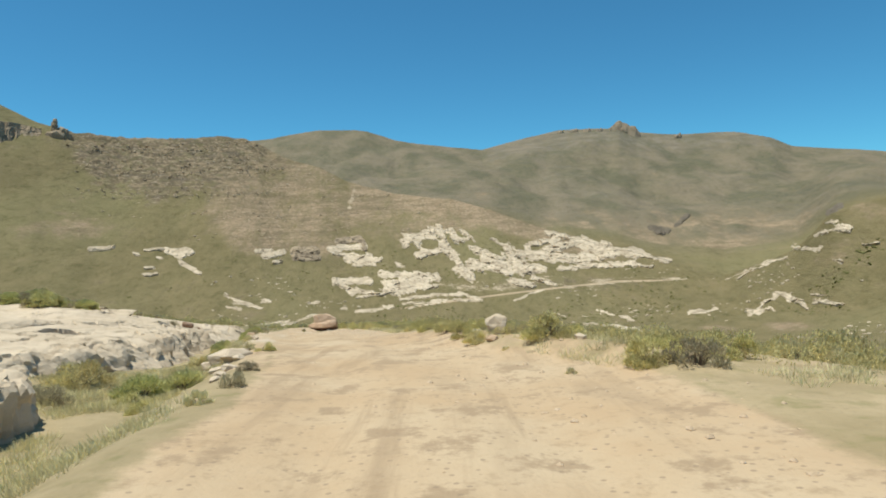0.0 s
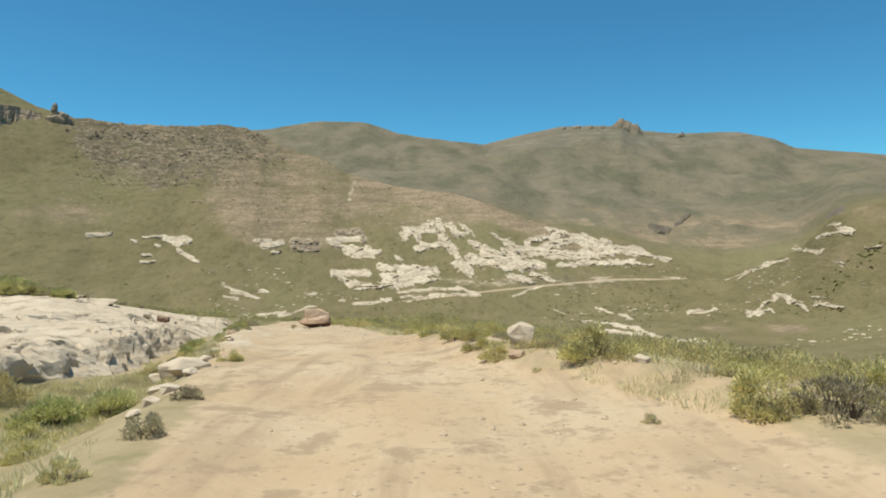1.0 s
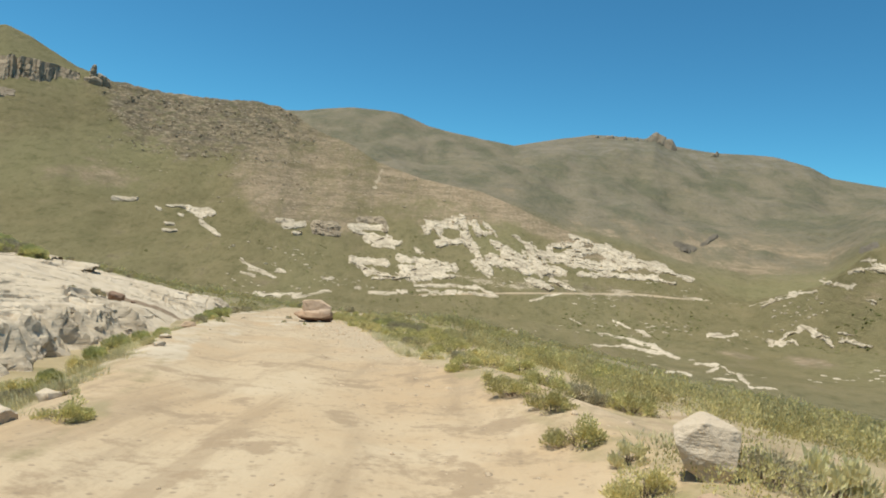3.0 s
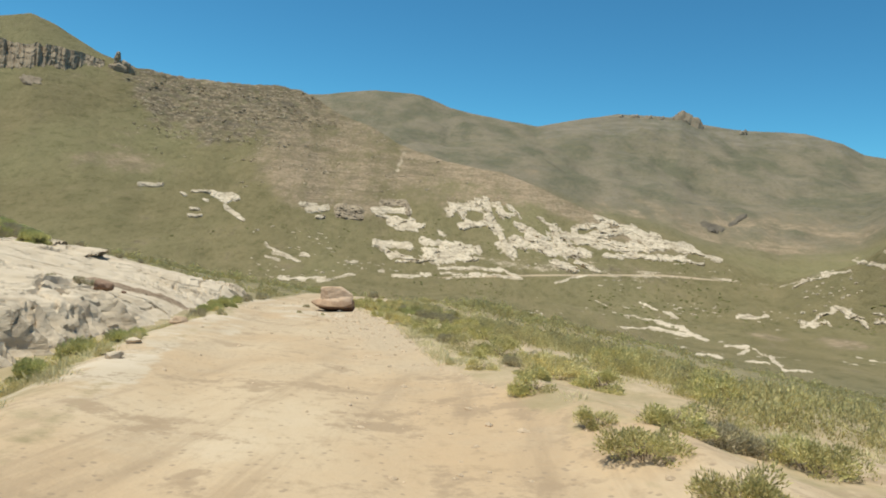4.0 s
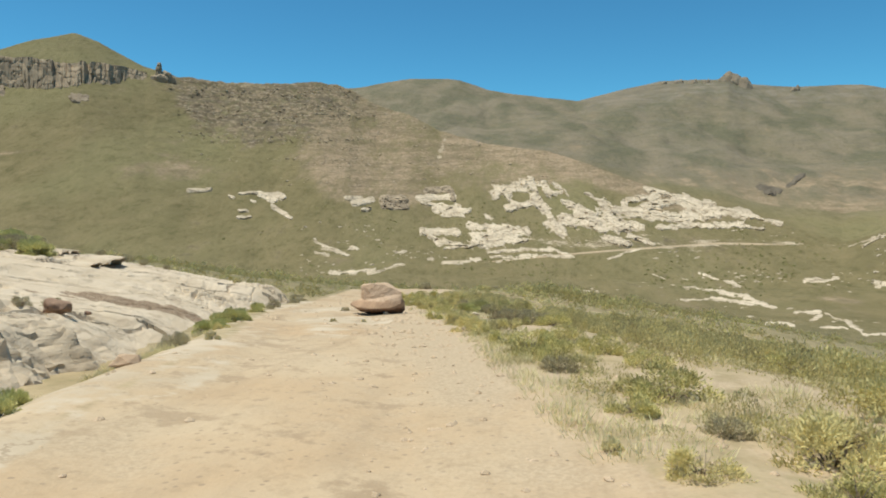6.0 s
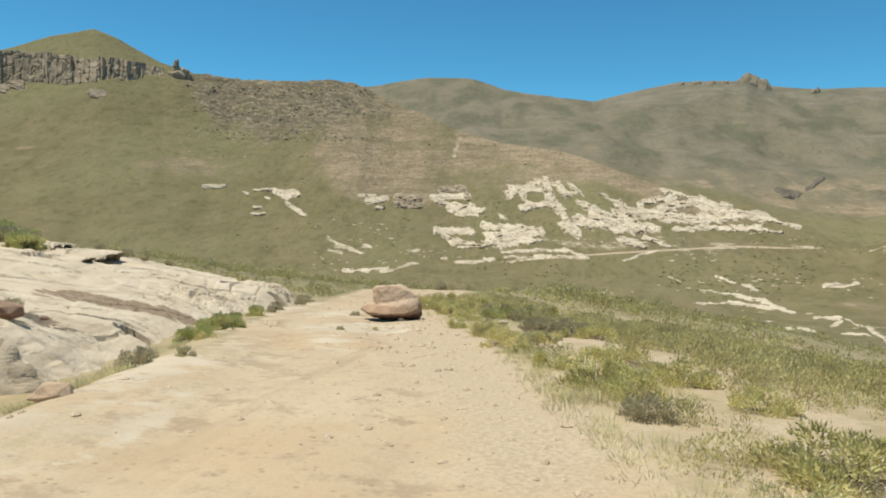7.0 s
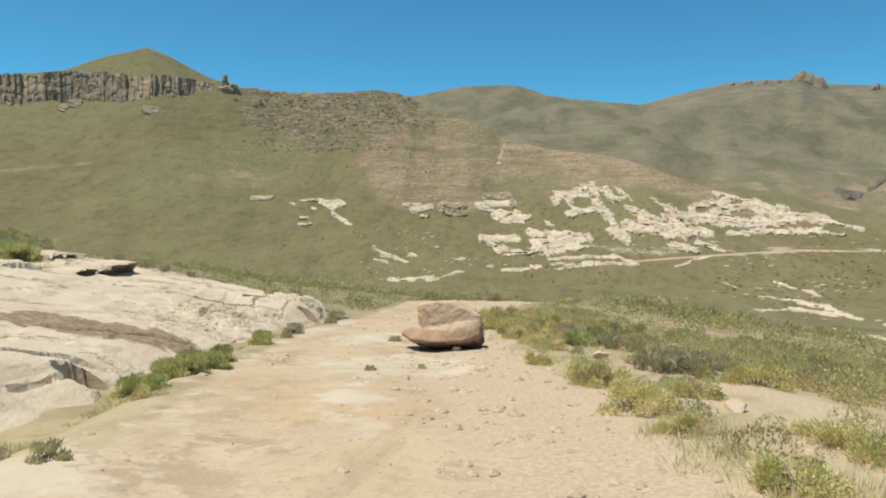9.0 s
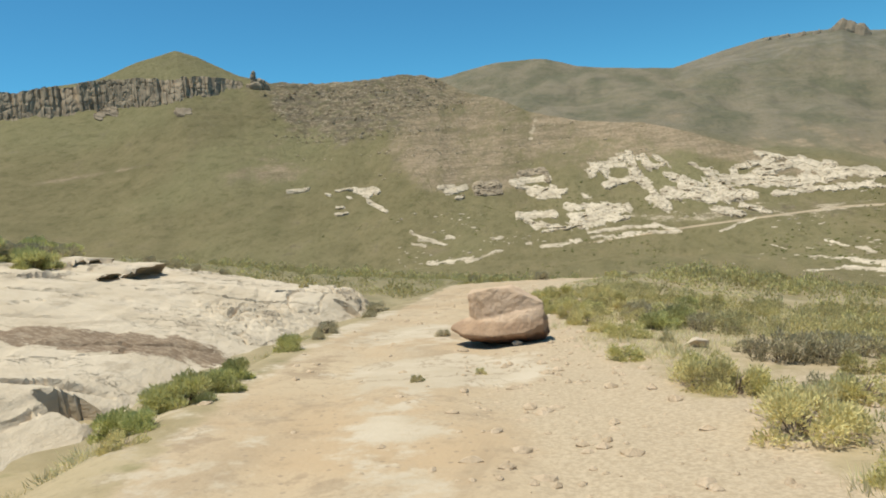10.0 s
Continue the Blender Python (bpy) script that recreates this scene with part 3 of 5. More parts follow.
VALLEY = [(12.23, -7.77, 15.07, -7.95, 0.1), (14.99, -8.05, 17.12, -8.29, 0.19), (17.04, -8.39, 19.1, -9.04, 0.19), (12.09, -8.85, 15.04, -8.59, 0.1),
          (14.61, -8.65, 17.65, -8.8, 0.17), (13.46, -6.71, 14.91, -7.01, 0.11), (15.43, -7.18, 16.47, -7.51, 0.17), (9.74, -6.86, 10.75, -7.13, 0.06),
           (23.85, -4.07, 26.57, -2.86, 0.06), (21.09, -6.89, 23.25, -6.57, 0.19),
          (20.23, -9.27, 21.96, -9.1, 0.15), (21.44, -9.78, 22.06, -9.34, 0.17), (18.35, -10.25, 18.99, -10.16, 0.17), (19.31, -10.11, 20.19, -10.24, 0.17)]
VALLEY_FOOT = [(22.35, -9.13, 23.44, -9.59, 0.08), (22.13, -10.23, 23.78, -10.12, 0.11), (23.88, -9.64, 24.59, -10.19, 0.26), (24.61, -10.4, 26.51, -10.25, 0.09),
           (6.27, -5.65, 8.99, -4.75, 0.11), (12.1, -7.0, 12.6, -7.2, 0.06)]
EMBANKMENT = [(17.59, -3.93, 20.78, -4.1, 0.16), (20.78, -4.14, 23.85, -4.03, 0.06), (8.99, -4.85, 16.78, -4.14, 0.07)]
FLANK = [(26.43, -6.28, 27.67, -5.37, 0.21), (27.28, -5.25, 28.42, -5.23, 0.17), (28.17, -5.39, 29.79, -6.14, 0.19), (25.45, -6.86, 27.38, -6.49, 0.12),
         (29.99, -5.43, 31, -5.37, 0.13), (30.24, -5.86, 32.04, -6.04, 0.15), (26.55, -2.82, 28.35, -2.49, 0.09), (24.58, -4.01, 26.71, -2.93, 0.07)]
FLANK_TOP = [(30.19, -0.81, 30.93, -0.49, 0.15), (30.93, -0.41, 32.63, -0.43, 0.13), (30.94, 0.14, 31.66, 0.28, 0.11), (32.01, -0.11, 32.63, -0.3, 0.3),
          (29.43, -1.77, 30.68, -1.71, 0.14), (33.48, -1.49, 34.66, -1.43, 0.13), (28.61, -1.45, 29.13, -1.8, 0.13), (31.53, -2.69, 32.23, -2.79, 0.09)]
# hollows under their edges
MAIN_DARK = [(-0.66, -1.53, 0.18, -1.72, 0.11), (0.18, -1.72, 1.42, -2.23, 0.19), (2.43, -1.58, 3.34, -1.62, 0.13), (11.17, -2.69, 16.63, -2.17, 0.1),
             (9.66, -1.63, 10.57, -1.8, 0.11), (11.43, -1.36, 12.31, -1.44, 0.11), (-1.74, -0.61, -0.76, -0.65, 0.21)]
LEDGE_DARK = [(-16.67, -1.18, -14.83, -1.42, 0.17)]
RUIN_DARK = [(-9.04, 0.04, -7.18, 0.15, 0.09), (-6.92, -0.03, -6.84, -0.72, 0.13), (-7.32, -1.63, -6.45, -1.33, 0.08)]
SPUR_DARK = [(-21.63, -0.87, -21.1, -1.23, 0.15)]
BENCH_DARK = [(-8.4, -4.4, -8.26, -4.29, 0.15), (-5, -3.36, -3.72, -3.34, 0.15), (-7.16, -4.48, -6.42, -4.48, 0.07), (-1.65, -3.5, -0.97, -3.55, 0.17),
              (-7.18, -4.04, -5.36, -4.03, 0.13), (-7.64, -4.75, -5.66, -4.78, 0.07)]
# dark weathered rock
KNOB = [(-12.8, -0.7, -11.1, -0.75, 0.33), (-12.8, -1.2, -10.9, -1.3, 0.24)]
RUIN_TOP = [(-9.1, 0.1, -7.2, 0.2, 0.22), (-7.0, 0.0, -6.8, -0.7, 0.2)]
FLANK_DARK = [(30.88, 0.94, 31.61, 1.41, 0.17)]
GULLY_DARK = [(17.86, 0.29, 19.19, 0.02, 0.17), (18.3, -0.21, 18.82, -0.27, 0.13), (19.83, 0.41, 20.2, 0.65, 0.13), (20.3, 0.79, 20.73, 1.16, 0.13)]


def bed_distance(a, e, a0, e0, a1, e1):
    """Distance in degrees from the line between two bearings."""
    t = np.clip(((a - a0) * (a1 - a0) + (e - e0) * (e1 - e0)) / ((a1 - a0) ** 2 + (e1 - e0) ** 2), 0, 1)
    return np.hypot(a - a0 - t * (a1 - a0), e - e0 - t * (e1 - e0))


def build_ground():
    ox, oy = -0.5, -14.0
    az = np.radians(np.concatenate([np.linspace(-180, -56, 40)[:-1], np.arange(-56, 44, 0.18), np.linspace(44, 180, 44)]))
    rr = np.concatenate([np.linspace(0.3, 14, 12)[:-1], np.arange(14, 66, 0.21), np.geomspace(66, 450, 150)[:-1], np.arange(450, 870, 1.6), np.geomspace(871, 2000, 130)[:-1], np.geomspace(2000, 3600, 15)])
    x = ox + np.outer(rr, np.sin(az))
    y = oy + np.outer(rr, np.cos(az))
    z = land(x, y)
    # the ground dips under the bare slab
    rows, cols = x.shape
    me = mesh_from("ground", np.stack([x, y, z], -1).reshape(-1, 3), grid_faces(rows, cols)[:, ::-1], GROUND)
    off = x - curve(y, ROAD_X)
    half = curve(y, ROAD_W)
    dx, dy = x - EYE[0], y - EYE[1]
    r, a = np.hypot(dx, dy), np.degrees(np.arctan2(dx, dy))
    el = np.degrees(np.arctan2(z - EYE[2], r))
    road = smooth(half - np.abs(off), -0.6, 0.6) * (1 - smooth(y, 60, 66))
    # the track that goes on along the foot of the far hill
    track = curve(a, [(-16, -7.0), (-10, -6.6), (-3, -6.0), (5, -5.15), (15, -4.2), (24, -4.1)])
    road = np.maximum(road, 0.75 * np.exp(-((el - track) / 0.12) ** 2) * (r > 350) * (r < 640) * smooth(a, -7, -2) * (1 - smooth(a, 17, 24)))
    wob = 3.0 * fbm(x * 0.012, y * 0.012, 61, 4)
    aw, ew = a + wob, el + 1.6 * fbm(x * 0.015, y * 0.015, 62, 4)
    pale = 0.42 * np.exp(-((el + 4.3) / 1.1) ** 2) * smooth(aw, -10, -5) * (1 - smooth(aw, 14, 24)) * (r > 330) * (r < 760)
    pale = np.maximum(pale, 0.62 * np.exp(-((a + 7.4 - (el - 4.9) * 0.32) / 0.3) ** 2) * smooth(el, 2.4, 3.0) * (1 - smooth(el, 4.6, 5.1)) * (r < 830) * (r > 300))
    near_left = smooth(-off - half, -0.6, -0.1) * (1 - smooth(-off - half, 0.1 + 0.8 * (1 - smooth(y, 26, 29)), 0.7 + 1.2 * (1 - smooth(y, 26, 29)))) * (0.92 * smooth(y, 6, 9) + 0.08 * smooth(y, 16, 20)) * (1 - smooth(y, 46, 52))
    shelf = smooth(-off - half, -1.2, -0.6) * (1 - smooth(-off - half, 0.2, 0.8)) * smooth(y, 18, 20) * (1 - smooth(y, 26, 29))
    pale = np.maximum(np.maximum(pale, (0.52 + 0.24 * smooth(y, 14, 16) * (1 - smooth(y, 22, 26))) * near_left), (0.70 - 0.22 * smooth(y, 22, 25)) * shelf)
    pale = np.maximum(pale, 0.95 * np.exp(-((x + 6.2) / 1.6) ** 2 - ((y - 29.5) / 1.4) ** 2) * (r < 60))
    pale = np.maximum(pale, 0.62 * np.exp(-((x + 7.9) / 1.2) ** 2 - ((y - 33.0) / 3.0) ** 2) * (r < 60))
    pale = np.maximum(pale, 0.46 * smooth(y, 20, 24) * (1 - smooth(y, 33, 38)) * np.exp(-((off + 0.5) / 1.1) ** 2))
    hill = (r < 840) * (r > 300)
    left = curve(el, [(-2, -16.6), (-0.9, -17.9), (2.8, -20.0), (6.2, -19.2)])
    brown = 0.72 * smooth(a + 0.7 * wob - left, -1.4, 1.6) * (1 - smooth(aw, -11, -4)) * smooth(ew, -2.4, 0.2) * hill
    brown = np.maximum(brown, 0.62 * smooth(aw, -12, -9) * (1 - smooth(aw, 2, 9)) * smooth(ew, -0.6, 1.6) * hill)
    brown = np.maximum(brown, 0.98 * smooth(aw, -8, -3) * (1 - smooth(aw, 10, 17)) * smooth(el - curve(a, RIDGE), -2.4, -0.9) * hill)
    brown = np.maximum(brown, 0.62 * np.exp(-((aw - 33.5) / 2.2) ** 2 - ((ew - 0.9) / 0.9) ** 2) * (r < 700) * (r > 250))
    brown = np.maximum(brown, 0.8 * np.exp(-((aw - 23.4) / 1.5) ** 2 - ((ew + 8.4) / 0.4) ** 2) * (r < 640) * (r > 90))
    brown = np.maximum(brown, 0.8 * np.exp(-((aw - 27.6) / 2.0) ** 2 - ((ew + 8.0) / 0.5) ** 2) * (r < 640) * (r > 90))
    brown = np.maximum(brown, 0.50 * (r > 900) * (1 - smooth(ew, 0, 3)) * smooth(aw, 4, 12))
    brown = np.maximum(brown, 0.8 * np.exp(-((aw + 17.0) / 1.6) ** 2 - ((ew + 5.9) / 0.9) ** 2) * (r > 300))
    brown = np.maximum(brown, 0.5 * np.exp(-((aw + 31) / 4) ** 2 - ((ew - 1.8) / 0.8) ** 2) * (r > 300) * (r < 830))
    path = curve(a, [(-52, 1.7), (-44, 2.4), (-38, 3.2), (-32, 3.3), (-28, 2.4), (-25, 1.2)])
    brown = np.maximum(brown, (0.45 + 0.5 * fbm(x * 0.05, y * 0.05, 74, 3)) * np.exp(-((el - path) / 0.16) ** 2) * (r > 300) * (r < 830) * (1 - smooth(a, -28, -25)))
    for beds, strength in ((MAIN_HEAD + MAIN_BODY + MAIN_TAIL, 0.42), (LEDGE + RUIN + SPUR, 0.36), (BENCH, 0.48), (STREAKS, 0.62), (FLANK + FLANK_TOP, 0.50)):
        for a0, e0, a1, e1, w in beds:
            pale = np.maximum(pale, strength * np.exp(-(bed_distance(a, el, a0, e0, a1, e1) / (w + 0.12)) ** 2) * (r > 150) * (r < 1000))
    for a0, e0, a1, e1, w in VALLEY + VALLEY_FOOT + EMBANKMENT:
        pale = np.maximum(pale, 0.54 * np.exp(-(bed_distance(a, el, a0, e0, a1, e1) / (w + 0.03)) ** 2) * (r > 90) * (r < 640))
    rubble = 0.95 * rubble_zone(aw, ew) * hill
    rubble = np.maximum(rubble, 0.55 * np.exp(-((el - 5.9 - 0.1 * (a + 11)) / 0.22) ** 2) * smooth(a, -16, -13) * (1 - smooth(a, -11, -9.5)) * hill)
    rubble = np.maximum(rubble, 0.45 * np.exp(-((el + 4.3) / 0.6) ** 2) * smooth(aw, 3, 6) * (1 - smooth(aw, 16, 21)) * hill)
    rubble = np.maximum(rubble, 0.62 * smooth(r, 1400, 1800) * smooth(aw, 1, 6) * smooth(ew, 5.2, 7.2))
    lush = 0.6 * smooth(r, 30, 45) * (1 - smooth(r, 120, 260)) + 0.5 * smooth(-off - half, -0.6, 0.6) * (off > -half - 5) * (y < 50) * (1 - 0.8 * smooth(y, 15, 18) * (1 - smooth(y, 25.5, 27.5)))
    soil = smooth(-off - half, -0.2, 0.1) * (1 - smooth(-off - half, 0.3, 1.0)) * smooth(y, 14, 17) * (1 - smooth(y, 23.5, 25))
    road = np.maximum(road, 0.8 * soil)
    lush = np.maximum(lush, 0.8 * smooth(right_side(off, half), 0.5, 4) * (1 - smooth(r, 150, 300)))
    gravel = 0.75 * smooth(off, 0.2, 1.4) * smooth(y, 17, 26) + 0.45 * smooth(y, 8, 20)
    # bare sandy soil between the shrubs
    bare = smooth(fbm(x * 0.35, y * 0.35, 66, 4), 0.06, 0.16) * (off > half) * (1 - smooth(off - half, 1.5, 4)) * smooth(y, 4, 8) * (1 - smooth(y, 40, 52))
    road = np.maximum(road, 0.85 * bare)
    road = np.maximum(road, 0.50 * (off > half) * (1 - smooth(off - half, 3, 7)) * smooth(y, 5, 9) * (1 - smooth(y, 42, 52)))
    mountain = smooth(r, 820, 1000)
    road = np.maximum(road, 0.62 * smooth(-off - half, -0.2, 0.1) * (1 - smooth(-off - half, 0.3, 1.3)) * smooth(y, 6, 10) * (1 - smooth(y, 22, 25)))
    one = np.ones_like(x)
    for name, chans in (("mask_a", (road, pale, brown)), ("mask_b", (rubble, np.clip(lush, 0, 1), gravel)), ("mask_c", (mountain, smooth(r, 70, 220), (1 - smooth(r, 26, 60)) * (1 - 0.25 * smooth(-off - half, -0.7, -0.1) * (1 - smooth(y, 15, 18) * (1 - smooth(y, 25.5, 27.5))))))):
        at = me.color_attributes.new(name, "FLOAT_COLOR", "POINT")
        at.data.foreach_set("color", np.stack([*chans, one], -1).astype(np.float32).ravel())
    tagged(new("ground", me), "dry olive grass slopes, brown scree and a sandy dirt track", "ground", kind="structure")


def right_side(off, half):
    return np.maximum(off - half, 0)


build_ground()


# ---- pale rock slab beside the track ----
def slab_foot(y):
    return curve(y, [(3, -6.2), (5.2, -4.3), (7.3, -4.0), (8.1, -4.9), (8.9, -6.6), (10.5, -7.1), (12, -6.3), (14.4, -5.7), (16, -5.9), (17.5, -6.4), (19, -6.75), (21.3, -7.35), (23.7, -7.75), (25.4, -7.7), (28, -8.4), (31.3, -9.3), (36, -10.6), (40, -11.6), (43, -12.1), (46, -13.3), (49, -16.5)])


def slab_top(x, y):
    """The slab's surface without its detail."""
    u = slab_foot(y) - x
    top = rock_plane(np.maximum(x, -24), y) - 0.06 * np.minimum(x + 24, 0) - 0.05
    top = top + 0.40 * np.exp(-(np.maximum(u, 0) / 2.4) ** 2) * smooth(y, 14.5, 18) * (1 - smooth(y, 24.5, 27.5))
    top = top + 0.90 * np.exp(-((y - 44.8) / 3.8) ** 2 - ((x + 15.2) / 3.8) ** 2)
    top = np.minimum(top, curve(y, ROAD_Z) + 0.13 + 0.155 * u)
    top = np.maximum(top, curve(y, ROAD_Z) - 0.30 + 0.03 * u)
    return np.maximum(top, -0.75 - 5 * smooth(y, 8.4, 9.6) - 3 * smooth(x, -9, -10) + 0.77 * np.exp(-((y - 6.6) / 2.0) ** 4 - ((x + 6.4) / 2.5) ** 4))


CRACKS = [(-19.4, 33.0, -18.2, 36.4, 0.25), (-20.5, 37.0, -19.6, 39.0, 0.15), (-11.2, 27.0, -10.3, 28.8, 0.25), (-10.0, 22.8, -9.5, 25.8, 0.22), (-10.6, 25.2, -10.9, 26.8, 0.2),
          (-15.8, 37.6, -13.6, 40.6, 0.2), (-13.5, 36.0, -14.6, 38.4, 0.18), (-9.6, 17.4, -9.2, 20.6, 0.22), (-10.4, 19.5, -10.9, 22.5, 0.15), (-13.2, 24.5, -12.4, 27.6, 0.14),
          (-15.5, 28.0, -14.0, 32.5, 0.12), (-16.8, 31.0, -16.0, 34.5, 0.12), (-9.0, 13.5, -9.5, 16.5, 0.25), (-11.0, 12.5, -10.2, 15.8, 0.18), (-13.0, 16.0, -12.0, 20.0, 0.14),
          (-17.2, 39.5, -15.8, 43.5, 0.12), (-14.9, 41.2, -13.4, 43.6, 0.2), (-8.8, 26.8, -9.9, 28.4, 0.3), (-12.6, 29.8, -11.4, 33.4, 0.1)]
PITS = [(-10.0, 28.0, 0.36, 0.28, 0.6), (-14.9, 41.0, 0.14, 0.3, 0.4), (-14.8, 41.4, 0.16, 0.35, 0.4), (-10.1, 23.6, 0.22, 0.55, 0.2),
        (-9.0, 19.8, 0.2, 0.5, 0.25), (-9.4, 22.5, 0.3, 0.25, 0.3), (-8.3, 14.2, 0.35, 0.5, 0.5), (-13.0, 41.8, 0.5, 0.2, 0.3), (-10.4, 26.0, 0.25, 0.5, 0.25),
        (-18.3, 35.2, 0.12, 0.9, 0.25), (-21.9, 41.2, 0.4, 0.5, 0.3)]


# low ledges on the slab, raised on the side away from the track: ends, height, overhang
LEDGES = [(-17.3, 36.1, -18.3, 38.2, 0.14, 0.6), (-18.2, 38.0, -19.9, 42.0, 0.32, 0.9), (-19.9, 37.7, -20.5, 39.8, 0.15, 0.5), (-21.5, 40.9, -22.4, 42.3, 0.28, 0.7),
          (-17.7, 33.9, -18.6, 36.2, 0.10, 0.0), (-9.6, 22.0, -10.2, 24.8, 0.08, 0.0), (-9.7, 26.6, -10.5, 28.8, 0.05, 0.0),
          (-9.4, 16.5, -9.8, 20.0, 0.08, 0.0), (-15.0, 24.0, -15.8, 29.5, 0.05, 0.0), (-9.0, 13.0, -9.4, 15.5, 0.08, 0.0), (-11.9, 21.0, -12.6, 25.5, 0.05, 0.0)]
# hollows under the front edge: place along the track, half width, depth
CAVES = [(6.8, 0.9, 0.25), (12.4, 0.4, 0.4), (14.9, 0.25, 0.35), (15.7, 0.15, 0.3), (16.6, 0.25, 0.35), (17.7, 0.35, 0.4), (18.4, 0.15, 0.3), (19.2, 0.2, 0.35), (20.3, 0.15, 0.3), (21.3, 0.45, 0.5), (22.3, 0.2, 0.35), (23.6, 0.2, 0.3)]


def build_slab():
    """The long bare slab: grid across (u, away from the track) and along (y)."""
    ys = np.arange(3.6, 49.0, 0.07)
    us = np.concatenate([np.linspace(0, 4, 84)[:-1], np.linspace(4, 14, 92)[:-1], np.linspace(14, 30, 70)])
    y, u = np.meshgrid(ys, us, indexing="ij")
    foot = slab_foot(y) + 0.8 * fbm(y * 0.45, y * 0 + 2, 51, 4) + 0.3 * fbm(y * 2.2, y * 0, 52, 3)
    x = foot - u
    nose = smooth(y, 41.5, 43.5)
    hollow = sum(np.exp(-((y - cy + 0.3 * fbm(x * 2, y * 2, 44, 3)) / half) ** 2) * deep for cy, half, deep in CAVES)
    top = slab_top(x, y)
    lip = 0.75 + 0.7 * smooth(value_noise(y * 0.6, y * 0, 55), 0.30, 0.75) + 1.3 * smooth(y, 22.6, 25.8) * (1 - smooth(y, 41, 43))
    lip = lip * (0.4 + 0.6 * smooth(y, 8, 9.5))
    lip = lip + (0.5 - lip) * np.clip(hollow * 1.6, 0, 1)
    rise = smooth(u, -0.05, lip)
    field = fbm(x * 0.34 + 0.16 * y, y * 0.08 - 0.05 * x, 57, 4, 0.40)
    z = top + 0.42 * (terraces(field, 9, 0.10) - 0.6 * field) * smooth(u, 0.8, 4)
    fine = fbm(x * 1.0 + 0.35 * y, y * 0.28, 63, 4)
    z = z + 0.06 * terraces(fine, 6, 0.08) + 0.03 * fbm(x * 2.6, y * 1.4, 59, 4, 0.6)
    flake = fbm(x * 2.6 + 0.6 * y, y * 0.5 - 0.3 * x, 64, 4, 0.6)
    z = z + 0.022 * terraces(flake, 5, 0.10)
    # rounded masses and tight joints along the front
    tall, joint = blocks(x, y, 0.85, 70)
    small, joint2 = blocks(x, y, 0.30, 75)
    front = (1 - smooth(u, 0.4, 1.6 + 1.2 * fbm(y * 0.3, y * 0, 77, 2))) * (0.35 + 0.65 * smooth(y, 31, 26))
    z = z + front * (0.05 * (tall - 0.55) - 0.08 * joint ** 4 + 0.05 * (small - 0.5) - 0.05 * joint2 ** 4 + 0.08 * fbm(x * 1.8, y * 1.8, 46, 4, 0.6) + 0.10 * fbm(x * 5.5, y * 5.5, 49, 4, 0.6)) + nose * (1 - smooth(u, 1.0, 3.5)) * (0.26 * (tall - 0.5) + 0.2 * (small - 0.5) - 0.12 * joint2 ** 2)
    beds = fbm(x * 0.7, y * 0.35, 78, 3) + 0.35 * u
    z = z + 0.15 * (terraces(beds, 4, 0.08) - beds) * (1 - smooth(u, 2.2, 4.2)) * (1 - nose) * (1 - 0.85 * smooth(y, 26.5, 29))
    holes = smooth(fbm(x * 1.5, y * 1.1, 84, 4, 0.6), 0.20, 0.26) * (1 - smooth(u, 1.0, 2.6)) * smooth(u, 0.25, 0.6) * (1 - smooth(y, 25, 27))
    z = z - 0.12 * holes + 0.05 * front * fbm(x * 11, y * 11, 85, 3, 0.6)
    # joints that run across the bare rock
    seam = np.minimum(np.abs(fbm(x * 0.30 + 0.10 * y, y * 0.10, 81, 5, 0.6)), 0.6 * np.abs(fbm(x * 0.55, y * 0.3, 88, 4, 0.55)) + 0.02 * smooth(u, 2, 6))
    z = z - 0.12 * smooth(seam, 0.010, 0.0) * (1 - 0.5 * front)
    wander = 0.25 * fbm(y * 1.1, x * 1.1, 83, 4)
    push = np.zeros_like(x)
    for x0, y0, x1, y1, high, over in LEDGES:
        lx, ly = x1 - x0, y1 - y0
        ln = math.hypot(lx, ly)
        t = ((x - x0) * lx + (y - y0) * ly) / ln ** 2
        side = (-(x - x0) * ly + (y - y0) * lx) / ln + wander
        reach = smooth(t, 0.0, 0.25) * (1 - smooth(t, 0.88, 1.0))
        z = z + high * smooth(side, 0.02, 0.16) * (1 - smooth(side, 0.7, 3.2)) * reach
        push = push + over * (0.5 * smooth(side, 0.10, 0.18) * (1 - smooth(side, 0.25, 0.9)) - 0.7 * smooth(side, -0.25, -0.05) * (1 - smooth(side, 0.08, 0.12))) * reach
    x = x + push
    for px, py, rx, ry, deep in PITS:
        d = ((x - px) / rx) ** 2 + ((y - py) / ry) ** 2 + 0.8 * fbm(x * 2.5, y * 2.5, 87, 3)
        z = z - deep * smooth(d, 1.0, 0.7)
    wobble = 0.35 * fbm(x * 1.4, y * 1.4, 96, 3)
    for x0, y0, x1, y1, deep in CRACKS:
        t = np.clip(((x - x0) * (x1 - x0) + (y - y0) * (y1 - y0)) / ((x1 - x0) ** 2 + (y1 - y0) ** 2), 0, 1)
        d = np.hypot(x - x0 - t * (x1 - x0), y - y0 - t * (y1 - y0))
        d = np.abs(d + wobble * smooth(d, 0, 0.6))
        z = z - deep * smooth(d, 0.10, 0.03) * np.sin(np.pi * np.clip(t, 0.06, 0.94)) ** 0.5
    rough = np.exp(-((x + 13.6) / 1.4) ** 2 - ((y - 37.0) / 2.6) ** 2)
